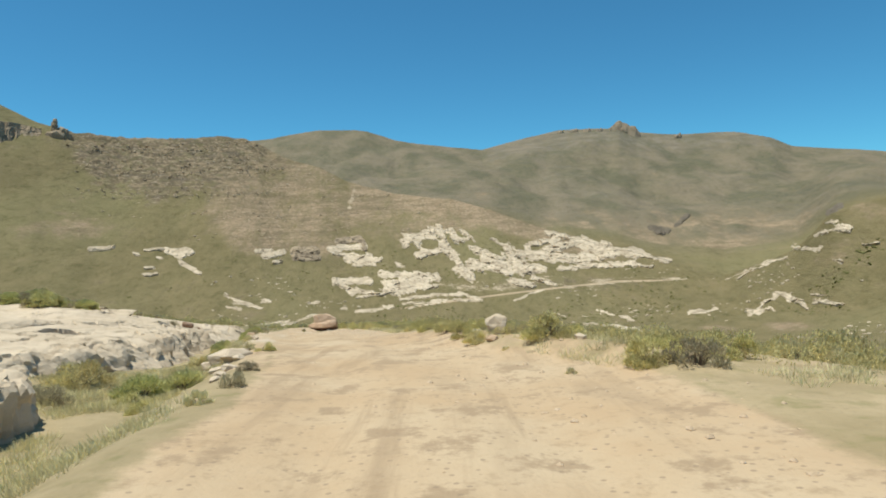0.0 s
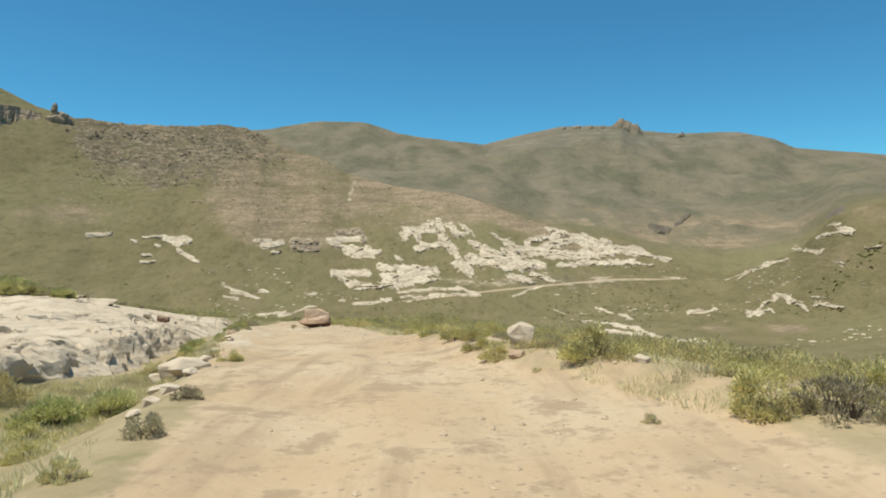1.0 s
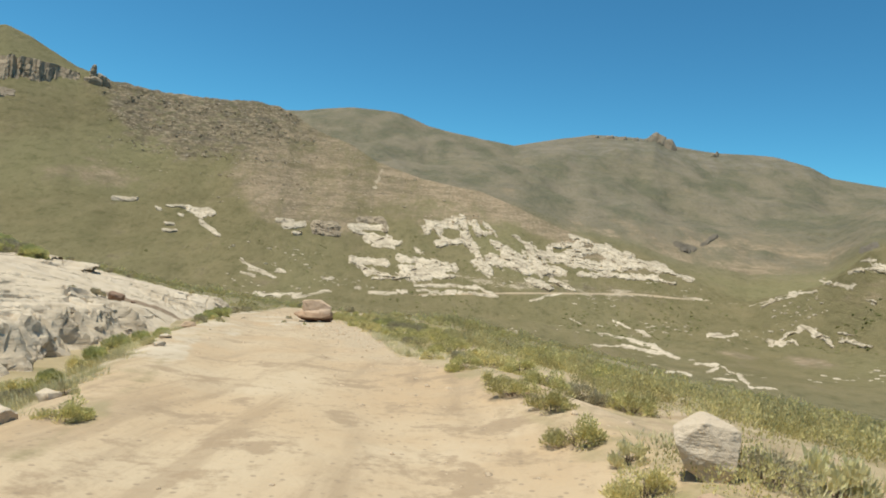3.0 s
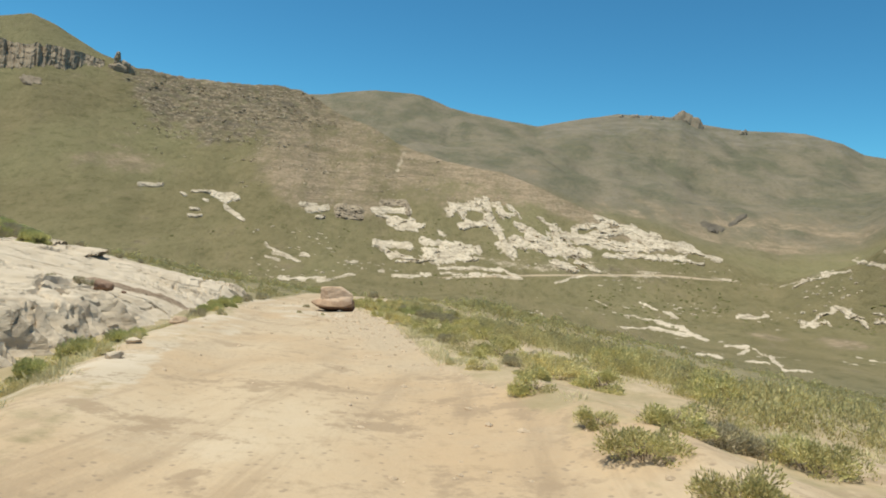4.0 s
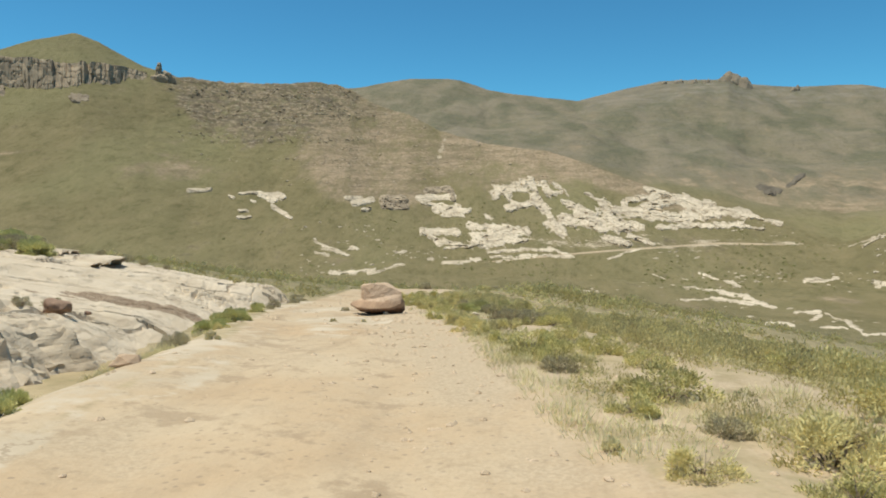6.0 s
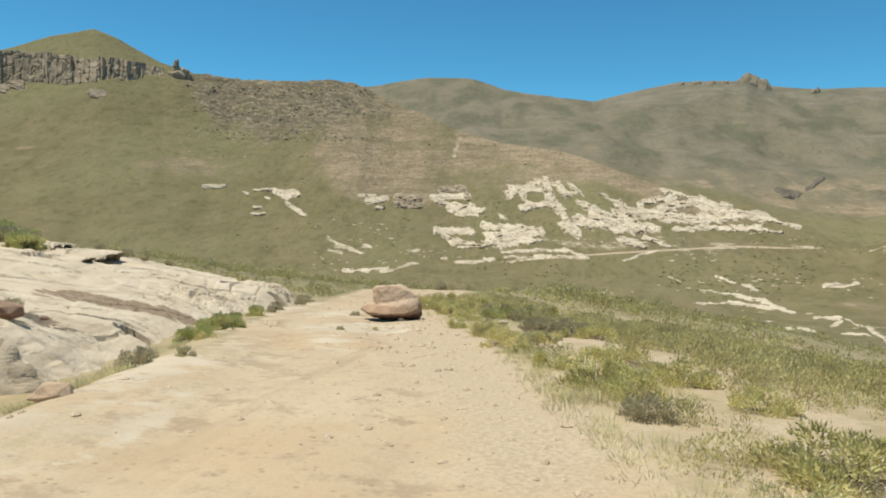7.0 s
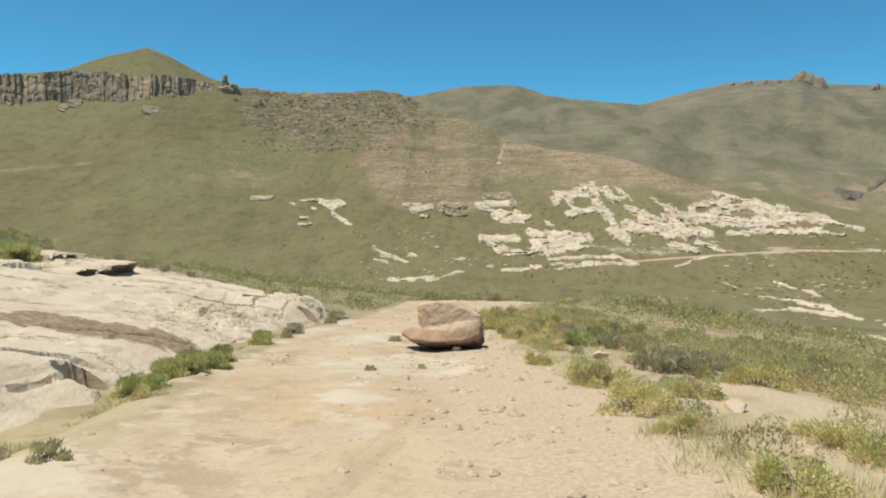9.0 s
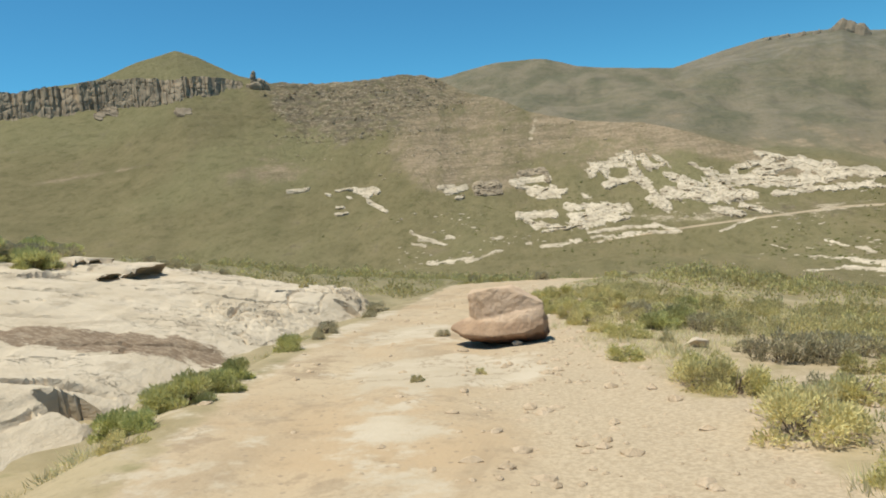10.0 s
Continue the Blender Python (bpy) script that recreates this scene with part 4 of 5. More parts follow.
    z = z + 0.14 * rough * (tall - 0.5) + 0.10 * rough * (small - 0.5) - 0.08 * rough * joint2
    low = land(x, y) - 0.35
    z = low + (z - low) * rise
    under = 0.02 + 0.14 * smooth(fbm(y * 0.8, y * 0 + 5, 99, 3), -0.1, 0.25) + hollow
    x = x - under * (1 - smooth(u, 0.16, 0.42)) * (1 - 0.8 * smooth(y, 27, 29) * (1 - smooth(y, 41, 43)))
    x = x + (0.28 * fbm(y * 1.6, z * 4.5, 60, 5, 0.65) + 0.08 * (small - 0.5) + 0.20 * fbm(y * 6.0, z * 9.0, 47, 4, 0.65)) * (1 - 0.4 * smooth(y, 24.3, 25.5) * (1 - nose)) * (1 - smooth(u, 0.5, 1.6))
    end = smooth(y, 49.0, 45.8) * smooth(y + 1.6 * fbm(x * 0.5, x * 0, 58, 4) - 0.4, 3.6, 5.2) * smooth(u, 30, 26)
    z = np.where(end < 1, low + (z - low) * end, z)
    rows, cols = x.shape
    me = mesh_from("rock_slab", np.stack([x, y, z], -1).reshape(-1, 3), grid_faces(rows, cols)[:, ::-1], SLAB)
    me.set_sharp_from_angle(angle=radians(28))
    along, across = (x + 12.2) * 0.56 + (y - 31.2) * 0.83, (x + 12.2) * 0.83 - (y - 31.2) * 0.56
    stain = 0.86 * np.exp(-np.abs((across + 0.1) / 1.0) ** 3 - np.abs((along - 0.1) / 2.4) ** 4)
    stain = np.maximum(stain, 0.55 * np.exp(-((across - 0.5) / 0.4) ** 2 - np.abs((along + 2.0) / 2.0) ** 4))
    stain = np.maximum(stain, 0.6 * np.exp(-((x + 17.5) / 1.2) ** 2 - ((y - 46.0) / 0.6) ** 2))
    stain = np.maximum(stain, 0.30 * smooth(rise, 0.6, 0.1))
    at = me.color_attributes.new("mask_a", "FLOAT_COLOR", "POINT")
    one = np.ones_like(x)
    at.data.foreach_set("color", np.stack([stain, 0 * one, 0 * one, one], -1).astype(np.float32).ravel())
    tagged(new("rock_slab", me), "long bare pale sandstone slab with ledges beside the dirt track", "rock")


build_slab()


# ---- far rock ----
def build_outcrop(beds, seed, hollows=(), thick=3.0, ragged=1.0, material=None, label="pale bedded sandstone outcrop on a grassy hillside", name="sandstone_outcrop"):
    """Ragged masses of bedded rock that stand out of a far slope; beds and hollows as lines in degrees from EYE."""
    span = np.array(beds)
    a_lo, a_hi = min(span[:, 0].min(), span[:, 2].min()) - 0.9, max(span[:, 0].max(), span[:, 2].max()) + 0.9
    e_lo, e_hi = min(span[:, 1].min(), span[:, 3].min()) - 0.7, max(span[:, 1].max(), span[:, 3].max()) + 0.7
    a, e = np.meshgrid(np.linspace(a_lo, a_hi, int((a_hi - a_lo) * 30)), np.linspace(e_lo, e_hi, int((e_hi - e_lo) * 42)), indexing="xy")
    px, py, pz, r = (v.reshape(a.shape) for v in on_bearing(a.ravel(), e.ravel()))
    wa = a + ragged * (0.7 * fbm(a * 1.3, e * 2.0, seed, 4, 0.6) + 0.13 * fbm(a * 6, e * 8, seed + 1, 3))
    we = e + ragged * (0.42 * fbm(a * 1.3, e * 2.0, seed + 20, 4, 0.6) + 0.09 * fbm(a * 6, e * 8, seed + 21, 3))
    body = np.full(a.shape, -3.0)
    for a0, e0, a1, e1, w in beds:
        body = np.maximum(body, 1 - bed_distance(wa, we, a0, e0, a1, e1) / (w * 1.30 + 0.02))
    grain = e * 0.9 + a * 0.5
    body = body + 0.02 + ragged * (1.7 * fbm(a * 1.3 + e * 0.7, grain * 2.4, seed + 30, 4, 0.6) + 0.5 * fbm(a * 5.0, e * 8.0, seed + 33, 3))
    hollow = np.zeros(a.shape)
    for a0, e0, a1, e1, w in hollows:
        hollow = np.maximum(hollow, smooth(1 - bed_distance(a + 0.5 * (wa - a), e + 0.5 * (we - e), a0, e0, a1, e1) / (w * 1.3), 0.0, 0.35))
    pock = smooth(fbm(a * 2.0 + 0.5 * e, e * 4.2, seed + 60, 4, 0.55), 0.17, 0.27) * smooth(body, 0.15, 0.5) * (thick > 2)
    hollow = np.maximum(hollow, pock)
    # beds: each stands out over the one below and casts a shade on it
    tilt = e + 0.18 * a
    lay = tilt * 2.6 + 1.8 * fbm(a * 0.6, tilt * 1.0, seed + 7, 4)
    bed = smooth(lay - np.floor(lay), 0.0, 0.12) * (1 - 0.7 * smooth(lay - np.floor(lay), 0.35, 1.0))
    mass = fbm(a * 1.4 + 0.6 * e, e * 2.2, seed + 11, 4, 0.55)
    step = terraces(fbm(a * 0.8, tilt * 2.0, seed + 50, 4, 0.5), 5, 0.12)
    inner = smooth(body, 0.05, 0.5)
    out = thick * (0.34 + 0.30 * smooth(body, 0.1, 0.9) + inner * (1.1 * mass + 1.1 * step + 0.22 * bed * smooth(fbm(a * 0.9, e * 1.5, seed + 52, 3), 0.0, 0.2))) + 0.5 * fbm(a * 5, tilt * 9, seed + 3, 3)
    out = np.maximum(out, 0.12 * thick) * (1 - hollow) + 0.22 * hollow
    k = smooth(body, -0.06, 0.30)
    lift = -0.5 + (out + 0.5) * k
    back = np.radians(a)
    px, py, pz = px - np.sin(back) * lift * 0.85, py - np.cos(back) * lift * 0.85, pz + lift * 0.30
    keep = (k[:-1, :-1] + k[1:, :-1] + k[:-1, 1:] + k[1:, 1:]).ravel() > 0.02
    faces = grid_faces(*a.shape)[keep]
    # each separate mass is a rock of its own
    verts = np.stack([px, py, pz], -1).reshape(-1, 3)
    mark = np.arange(len(verts))
    for _ in range(900):
        low = mark[faces].min(1)
        fresh = mark.copy()
        for c in range(4):
            np.minimum.at(fresh, faces[:, c], low)
        fresh = fresh[fresh]
        if (fresh == mark).all():
            break
        mark = fresh
    owner = mark[faces[:, 0]]
    for m in np.unique(owner):
        own = faces[owner == m]
        if len(own) < 9:
            continue
        ids, local = np.unique(own, return_inverse=True)
        ob = new(name, mesh_from(name, verts[ids], local.reshape(-1, 4), material or FAR_PALE, False))
        tagged(ob, label, "rock outcrop", "outcrops on the hillside")


build_outcrop(MAIN_HEAD + MAIN_BODY + MAIN_TAIL, 3, MAIN_DARK, 4.0, label="broad cream sandstone outcrop of tilted beds on the hill foot")
build_outcrop(LEDGE, 14, LEDGE_DARK, 4.0, 0.5, label="pale sandstone ledge with a dark undercut")
build_outcrop(RUIN, 25, RUIN_DARK, 3.0, 0.7)
build_outcrop(SPUR, 36, SPUR_DARK, 3.0, 0.6)
build_outcrop(BENCH, 47, BENCH_DARK, 3.0, 0.8)
build_outcrop([(a0, e0, a1, e1, w * 0.7) for a0, e0, a1, e1, w in STREAKS], 58, (), 0.9, 1.2, label="low pale bedrock strip in the grass of the hill foot")
build_outcrop([(a0, e0, a1, e1, w * 0.55) for a0, e0, a1, e1, w in VALLEY], 69, (), 0.5, 1.0, label="low pale bedrock strip on the valley side")
build_outcrop([(a0, e0, a1, e1, w * 0.55) for a0, e0, a1, e1, w in VALLEY_FOOT], 70, (), 0.5, 1.0, label="low pale bedrock strip on the valley side")
build_outcrop([(a0, e0, a1, e1, w * 0.7) for a0, e0, a1, e1, w in FLANK + FLANK_TOP], 81, (), 2.2, 1.3)
build_outcrop(KNOB, 92, (), 5.0, 0.35, FAR_DARK, "dark weathered rock knob on a grassy hillside")
build_outcrop(RUIN_TOP, 93, (), 4.0, 0.4, FAR_DARK, "jagged dark crest of a sandstone outcrop")
build_outcrop(GULLY_DARK, 94, (), 6.0, 0.6, GULLY, "dark rock band in a mountain gully")
build_outcrop(FLANK_DARK, 95, (), 3.0, 0.5, GULLY, "small dark crag on the valley flank")
build_outcrop([(-42.0, 7.0, -41.1, 7.2, 0.22)], 96, (), 4.0, 1.1, CLIFF, "small brown crag below the cliff")
build_outcrop([(-36.5, 7.05, -35.5, 7.1, 0.26)], 97, (), 4.0, 1.1, CLIFF, "small brown crag below the cliff")


def build_cliff():
    """A band of dark pillars under the grassy summit."""
    az = np.arange(-58, -31.4, 0.045)
    rows = 26
    a, v = np.meshgrid(az, np.linspace(0, 1, rows), indexing="xy")
    top = curve(az, [(-58, 8.6), (-50, 8.5), (-47, 8.75), (-44, 9.3), (-41, 9.55), (-36, 9.75), (-33, 9.6), (-31.4, 9.2)])
    bot = curve(az, [(-58, 6.6), (-50, 6.7), (-44, 7.3), (-38, 7.9), (-34, 8.5), (-31.4, 9.0)]) + 0.5 * fbm(az * 0.8, az * 0, 89, 4, 0.6)
    base = on_bearing(az, bot)[3] - 6
    r = base[None, :] + 0 * a + 8 * fbm(a * 0.4, a * 0, 5, 3)
    bent = a + 0.5 * fbm(a * 0.9, v * 2.5, 98, 3)
    col = 0.9 * fbm(bent * 0.5, v * 0.4, 90, 4, 0.6) + 0.6 * fbm(bent * 2.0, v * 0.8, 94, 4, 0.65)
    ledge = v * 3 + fbm(a * 1.1, v * 1.5, 91, 4) * 3.0
    ledge = ledge - np.floor(ledge)
    gap = smooth(fbm(a * 0.9, a * 0, 95, 3), 0.12, 0.26)
    tall = blocks(bent + 0.25 * fbm(a * 3, v * 2, 48, 3), v * 0.22 + 0.1 * a, 0.34, 97)[0]
    cut = smooth(fbm(a * 1.6, v * 0.25, 99, 4, 0.6), 0.10, 0.24)
    r = r - 6.5 * col - 1.6 * (tall - 0.5) + 2.2 * cut - 1.0 * smooth(ledge, 0.0, 0.3) - 2.4 * fbm(a * 4, v * 5, 100, 4, 0.65) + 12 * v - 5 * fbm(a * 6, v * 1.2, 92, 3) + 10 * gap * v
    x, y = EYE[0] + np.sin(np.radians(a)) * r, EYE[1] + np.cos(np.radians(a)) * r
    el = bot[None, :] - 0.35 + (top - bot + 0.35)[None, :] * v + (0.25 * fbm(a * 1.1, v * 0, 93, 4) - 0.3 * gap) * smooth(v, 0.4, 1)
    z = EYE[2] + r * tan_deg(el)
    z[0] = z[0] - 10
    bx, by = EYE[0] + np.sin(np.radians(az)) * 850, EYE[1] + np.cos(np.radians(az)) * 850
    x = np.vstack([x, bx[None]])
    y = np.vstack([y, by[None]])
    z = np.vstack([z, np.minimum(land(bx, by), z[-1])[None] - 10])
    ob = new("cliff", mesh_from("cliff", np.stack([x, y, z], -1).reshape(-1, 3), grid_faces(*x.shape), PILLAR, False))
    tagged(ob, "brown basalt cliff band of broken pillars under a grassy summit", "cliff")


build_cliff()


# ---- rocks ----
def rock_mesh(name, seed, material, size, cuts=7, sub=3, rough=0.12, flat=0.8):
    """An angular rock: the hull of random points, its faces roughened."""
    rnd = random.Random(seed)
    bm = bmesh.new()
    for _ in range(cuts):
        p = Vector((rnd.gauss(0, 1), rnd.gauss(0, 1), rnd.gauss(0, 1))).normalized() * rnd.uniform(0.85, 1.05)
        bm.verts.new((p.x, p.y, max(-flat, min(flat, p.z))))
    bmesh.ops.convex_hull(bm, input=list(bm.verts))
    loose = [v for v in bm.verts if not v.link_faces]
    bmesh.ops.delete(bm, geom=loose, context="VERTS")
    bmesh.ops.bevel(bm, geom=list(bm.edges), offset=0.04, segments=1, affect="EDGES", clamp_overlap=True)
    bmesh.ops.triangulate(bm, faces=list(bm.faces))
    for _ in range(sub - 1):
        bmesh.ops.subdivide_edges(bm, edges=list(bm.edges), cuts=1, use_grid_fill=True)
    bm.normal_update()
    for v in bm.verts:
        p = v.co.copy()
        p += v.normal * (rough * noise.noise(p * 1.9 + Vector((seed, 0, 0))) + rough * 0.5 * noise.noise(p * 5.0))
        v.co = Vector((p.x * size[0], p.y * size[1], p.z * size[2]))
    me = bpy.data.meshes.new(name)
    bm.to_mesh(me)
    bm.free()
    me.materials.append(material)
    return me


def build_boulder():
    """The fallen block: a broad wedge with a thin lifted edge, a flat top and a shaded underside."""
    low = [(-0.76, -0.10, 0.33), (-0.75, -0.10, 0.28), (-0.56, -0.36, 0.27), (-0.55, -0.36, 0.21), (-0.12, -0.54, 0.25), (-0.10, -0.52, 0.19), (0.32, -0.52, 0.27), (0.32, -0.50, 0.20), (0.64, -0.36, 0.32), (0.66, -0.34, 0.20),
           (0.74, 0.00, 0.34), (0.75, 0.00, 0.12), (0.70, 0.36, 0.32), (0.00, 0.52, 0.34), (-0.56, 0.34, 0.34), (-0.43, -0.06, 0.46), (0.00, -0.26, 0.53), (0.36, -0.30, 0.53), (0.67, -0.20, 0.55),
           (-0.16, 0.06, -0.04), (0.14, 0.00, -0.05), (0.66, 0.00, -0.05), (0.56, 0.28, -0.05), (-0.16, 0.28, -0.04)]
    high = [(-0.45, -0.04, 0.36), (-0.12, -0.27, 0.40), (0.30, -0.30, 0.42), (0.68, -0.24, 0.42), (-0.46, -0.04, 0.78), (-0.36, -0.12, 0.83), (-0.16, -0.14, 0.86), (0.20, -0.14, 0.86), (-0.36, -0.20, 0.44), (-0.10, -0.30, 0.48), (0.24, 0.28, 0.84), (-0.40, 0.30, 0.80),
            (0.28, -0.20, 0.80), (0.67, -0.18, 0.62), (0.67, 0.26, 0.58), (-0.40, 0.42, 0.34), (0.58, 0.44, 0.34)]
    bm = bmesh.new()
    for points in (low, high):
        bmesh.ops.convex_hull(bm, input=[bm.verts.new(p) for p in points])
    loose = [v for v in bm.verts if not v.link_faces]
    bmesh.ops.delete(bm, geom=loose, context="VERTS")
    bmesh.ops.triangulate(bm, faces=list(bm.faces))
    for _ in range(4):
        bmesh.ops.subdivide_edges(bm, edges=list(bm.edges), cuts=1, use_grid_fill=True)
    bm.normal_update()
    for v in bm.verts:
        q = v.co.copy()
        bed = q.z * 9 + 0.8 * noise.noise(q * 1.7)
        d = 0.020 * noise.noise(q * 2.6) + 0.014 * noise.noise(q * 7) + 0.008 * noise.noise(q * 19)
        d += 0.002 * (1 if bed - math.floor(bed) > 0.5 else -1) * max(0, 1 - abs(v.normal.z))
        v.co = q + v.normal * d
    me = bpy.data.meshes.new("boulder")
    bm.to_mesh(me)
    bm.free()
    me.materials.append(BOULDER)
    me.polygons.foreach_set("use_smooth", np.ones(len(me.polygons), bool))
    ob = new("boulder", me)
    fuse = ob.modifiers.new("fuse", "REMESH")
    fuse.mode, fuse.voxel_size, fuse.use_smooth_shade = "VOXEL", 0.012, True
    worn = ob.modifiers.new("worn", "SMOOTH")
    worn.factor, worn.iterations = 0.5, 1
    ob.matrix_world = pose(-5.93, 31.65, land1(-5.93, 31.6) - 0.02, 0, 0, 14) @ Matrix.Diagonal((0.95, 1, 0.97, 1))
    tagged(ob, "large tan sandstone boulder with an undercut edge on the track", "boulder")


build_boulder()

ROCKS = [rock_mesh("stone", 100 + i, PALE if i != 3 else TAN, (1.25, 1.0, 0.7), 14, 3, 0.06) for i in range(6)]


def place_rock(me, x, y, size, sink=0.25, label="pale angular sandstone block beside the track", name="stone", turn=None):
    ob = new(name, me)
    z = land1(x, y)
    ob.matrix_world = pose(x, y, z + size * (0.5 - sink), random.uniform(-12, 12), random.uniform(-12, 12), random.uniform(0, 360) if turn is None else turn) @ Matrix.Scale(size, 4)
    return tagged(ob, label, "rock")


# ---- shrubs ----
def bush_data(seed, radius=0.5, height=0.46, leaves=900, upright=0.5, leaf=0.034):
    """Twigs and small leaf blades of one shrub: two lists of verts and faces."""
    rnd = np.random.default_rng(seed)
    tv, tf, lv, lf = [], [], [], []
    stems = 26
    for s in range(stems):
        a, lean = rnd.uniform(0, 6.283), rnd.uniform(0.1, 1.0) ** 0.7
        tip = np.array([math.cos(a) * lean * radius, math.sin(a) * lean * radius, height * rnd.uniform(0.5, 0.95) * (1.0 - 0.5 * lean)])
        mid = tip * np.array([0.35, 0.35, 0.55]) + rnd.normal(0, 0.03, 3)
        base = np.array([math.cos(a) * 0.05, math.sin(a) * 0.05, -0.05])
        for p, q, w0, w1 in ((base, mid, 0.012, 0.008), (mid, tip, 0.008, 0.003)):
            n = len(tv)
            for c, w in ((p, w0), (q, w1)):
                for k in range(3):
                    tv.append((c[0] + w * math.cos(k * 2.094), c[1] + w * math.sin(k * 2.094), c[2]))
            tf += [(n, n + 1, n + 4, n + 3), (n + 1, n + 2, n + 5, n + 4), (n + 2, n, n + 3, n + 5)]
    lobes = []
    for i in range(16):
        a, h = rnd.uniform(0, 6.283), max(0.0, rnd.uniform(-0.5, 0.92))
        ring = math.sqrt(1 - h * h) * radius * rnd.uniform(0.45, 0.85)
        lobes.append((math.cos(a) * ring, math.sin(a) * ring, h * height * 0.75 + 0.04, radius * rnd.uniform(0.22, 0.38)))
    for i in range(leaves):
        lx, ly, lz, lr = lobes[rnd.integers(0, len(lobes))]
        n3 = rnd.normal(0, 1, 3)
        n3 /= np.linalg.norm(n3)
        c = np.array([lx, ly, lz]) + n3 * lr * rnd.uniform(0.55, 1.05) * np.array([1, 1, 0.85])
        if c[2] < 0.02:
            c[2] = rnd.uniform(0.02, 0.10)
        d = n3 * (1 - upright) + rnd.normal(0, 0.22, 3) + np.array([c[0] * 0.5, c[1] * 0.5, upright])
        d /= np.linalg.norm(d)
        side = np.cross(d, n3 + rnd.normal(0, 0.45, 3))
        side /= np.linalg.norm(side)
        ln, wd = leaf * rnd.uniform(0.8, 1.8), leaf * rnd.uniform(0.20, 0.36)
        n = len(lv)
        lv += [tuple(c - side * wd), tuple(c + side * wd), tuple(c + d * ln)]
        lf.append((n, n + 1, n + 2))
    return tv, tf, lv, lf


def bush_kind(seed, material, label, **sizes):
    tv, tf, lv, lf = bush_data(seed, **sizes)
    root = new("shrub")
    part("twig", tv, tf, TWIG, root, "thin brown twigs")
    part("foliage", lv, lf, material, root)
    return tagged(root, label, "shrub", "shrubs along the track")


KINDS = [bush_kind(1, LEAF, "rounded yellow-green karoo shrub on dry ground", leaves=3800, leaf=0.036),
         bush_kind(2, LEAF, "rounded yellow-green karoo shrub on dry ground", radius=0.6, height=0.42, leaves=4000, leaf=0.036),
         bush_kind(3, LEAF_GREY, "grey twiggy half-dry shrub on dry ground", leaves=2000, upright=0.6, leaf=0.04),
         bush_kind(4, LEAF_GREEN, "fresh green leafy shrub beside the rock", leaves=3400, height=0.46, upright=0.6, leaf=0.05),
         bush_kind(5, GRASS, "tuft of straw-coloured grass on the verge", radius=0.35, height=0.38, leaves=900, upright=0.9, leaf=0.06)]
used = set()


def support(x, y):
    """Height of whatever lies on top there: earth or the bare slab."""
    z = land1(x, y)
    if 6.5 < y < 46 and x < float(slab_foot(y)) - 0.8:
        z = max(z, float(slab_top(np.float64(x), np.float64(y))))
    return z


def place_bush(kind, x, y, size):
    m = pose(x, y, support(x, y) - 0.03, random.uniform(-5, 5), random.uniform(-5, 5), random.uniform(0, 360))
    scale = (size, size * random.uniform(0.85, 1.15), size * random.uniform(0.85, 1.15))
    if kind not in used:
        used.add(kind)
        ob = KINDS[kind]
        ob.location, ob.rotation_euler = m.translation, m.to_euler()
    else:
        ob = copy_thing(KINDS[kind], m)
    ob.scale = scale
    return ob


# kind, x, y, size
VERGE_START = [(0, 2.3, 7.4, 0.75), (2, 2.7, 7.1, 0.7), (0, 1.55, 9.9, 0.85), (1, 1.95, 10.3, 0.7), (2, 1.25, 11.3, 0.5), (0, 0.5, 11.1, 0.45), (0, 0.35, 12.3, 0.5), (4, 0.55, 11.7, 0.4), (0, 0.3, 13.4, 0.5),
               (1, 0.05, 14.3, 0.5), (0, -0.1, 15.2, 0.4), (0, 0.45, 15.2, 0.6), (2, 0.95, 15.5, 0.5), (0, -0.5, 16.6, 0.5), (4, 0.9, 10.0, 0.2), (4, 1.4, 7.4, 0.26), (1, 2.9, 9.0, 0.6), (0, 2.5, 8.6, 0.45)]
VERGE_BEND = [(0, -1.0, 18.4, 0.42), (1, -0.05, 19.0, 0.8), (2, -0.55, 19.5, 0.36), (0, -0.35, 18.1, 0.5), (0, -1.1, 20.0, 0.45), (1, -0.7, 20.8, 0.8), (2, -1.6, 22.0, 0.5), (1, -1.6, 22.9, 0.6), (0, -1.9, 23.4, 0.8), (0, -2.3, 24.6, 0.6),
              (0, -2.74, 25.84, 0.45), (0, -1.65, 26.0, 0.6), (1, -1.35, 25.5, 0.65), (1, -3.05, 26.8, 0.7), (0, 0.5, 18.3, 0.7), (4, -1.4, 18.9, 0.25)]
VERGE_END = [(0, -3.4, 29.1, 0.6), (1, -4.14, 31.7, 0.6), (2, -2.5, 28.3, 0.5), (0, -1.95, 29.4, 0.5), (1, -1.4, 29.3, 0.7), (0, -4.15, 29.95, 0.58), (1, -3.5, 28.3, 0.55), (0, -3.25, 28.1, 0.64), (0, -3.0, 28.05, 0.5), (2, -2.5, 30.0, 0.75),
             (2, -2.75, 30.5, 0.45), (2, -2.1, 30.1, 0.8), (2, -1.6, 30.6, 0.65), (0, -2.35, 28.0, 0.7), (4, -2.75, 27.7, 0.5), (4, -2.6, 27.9, 0.5)]
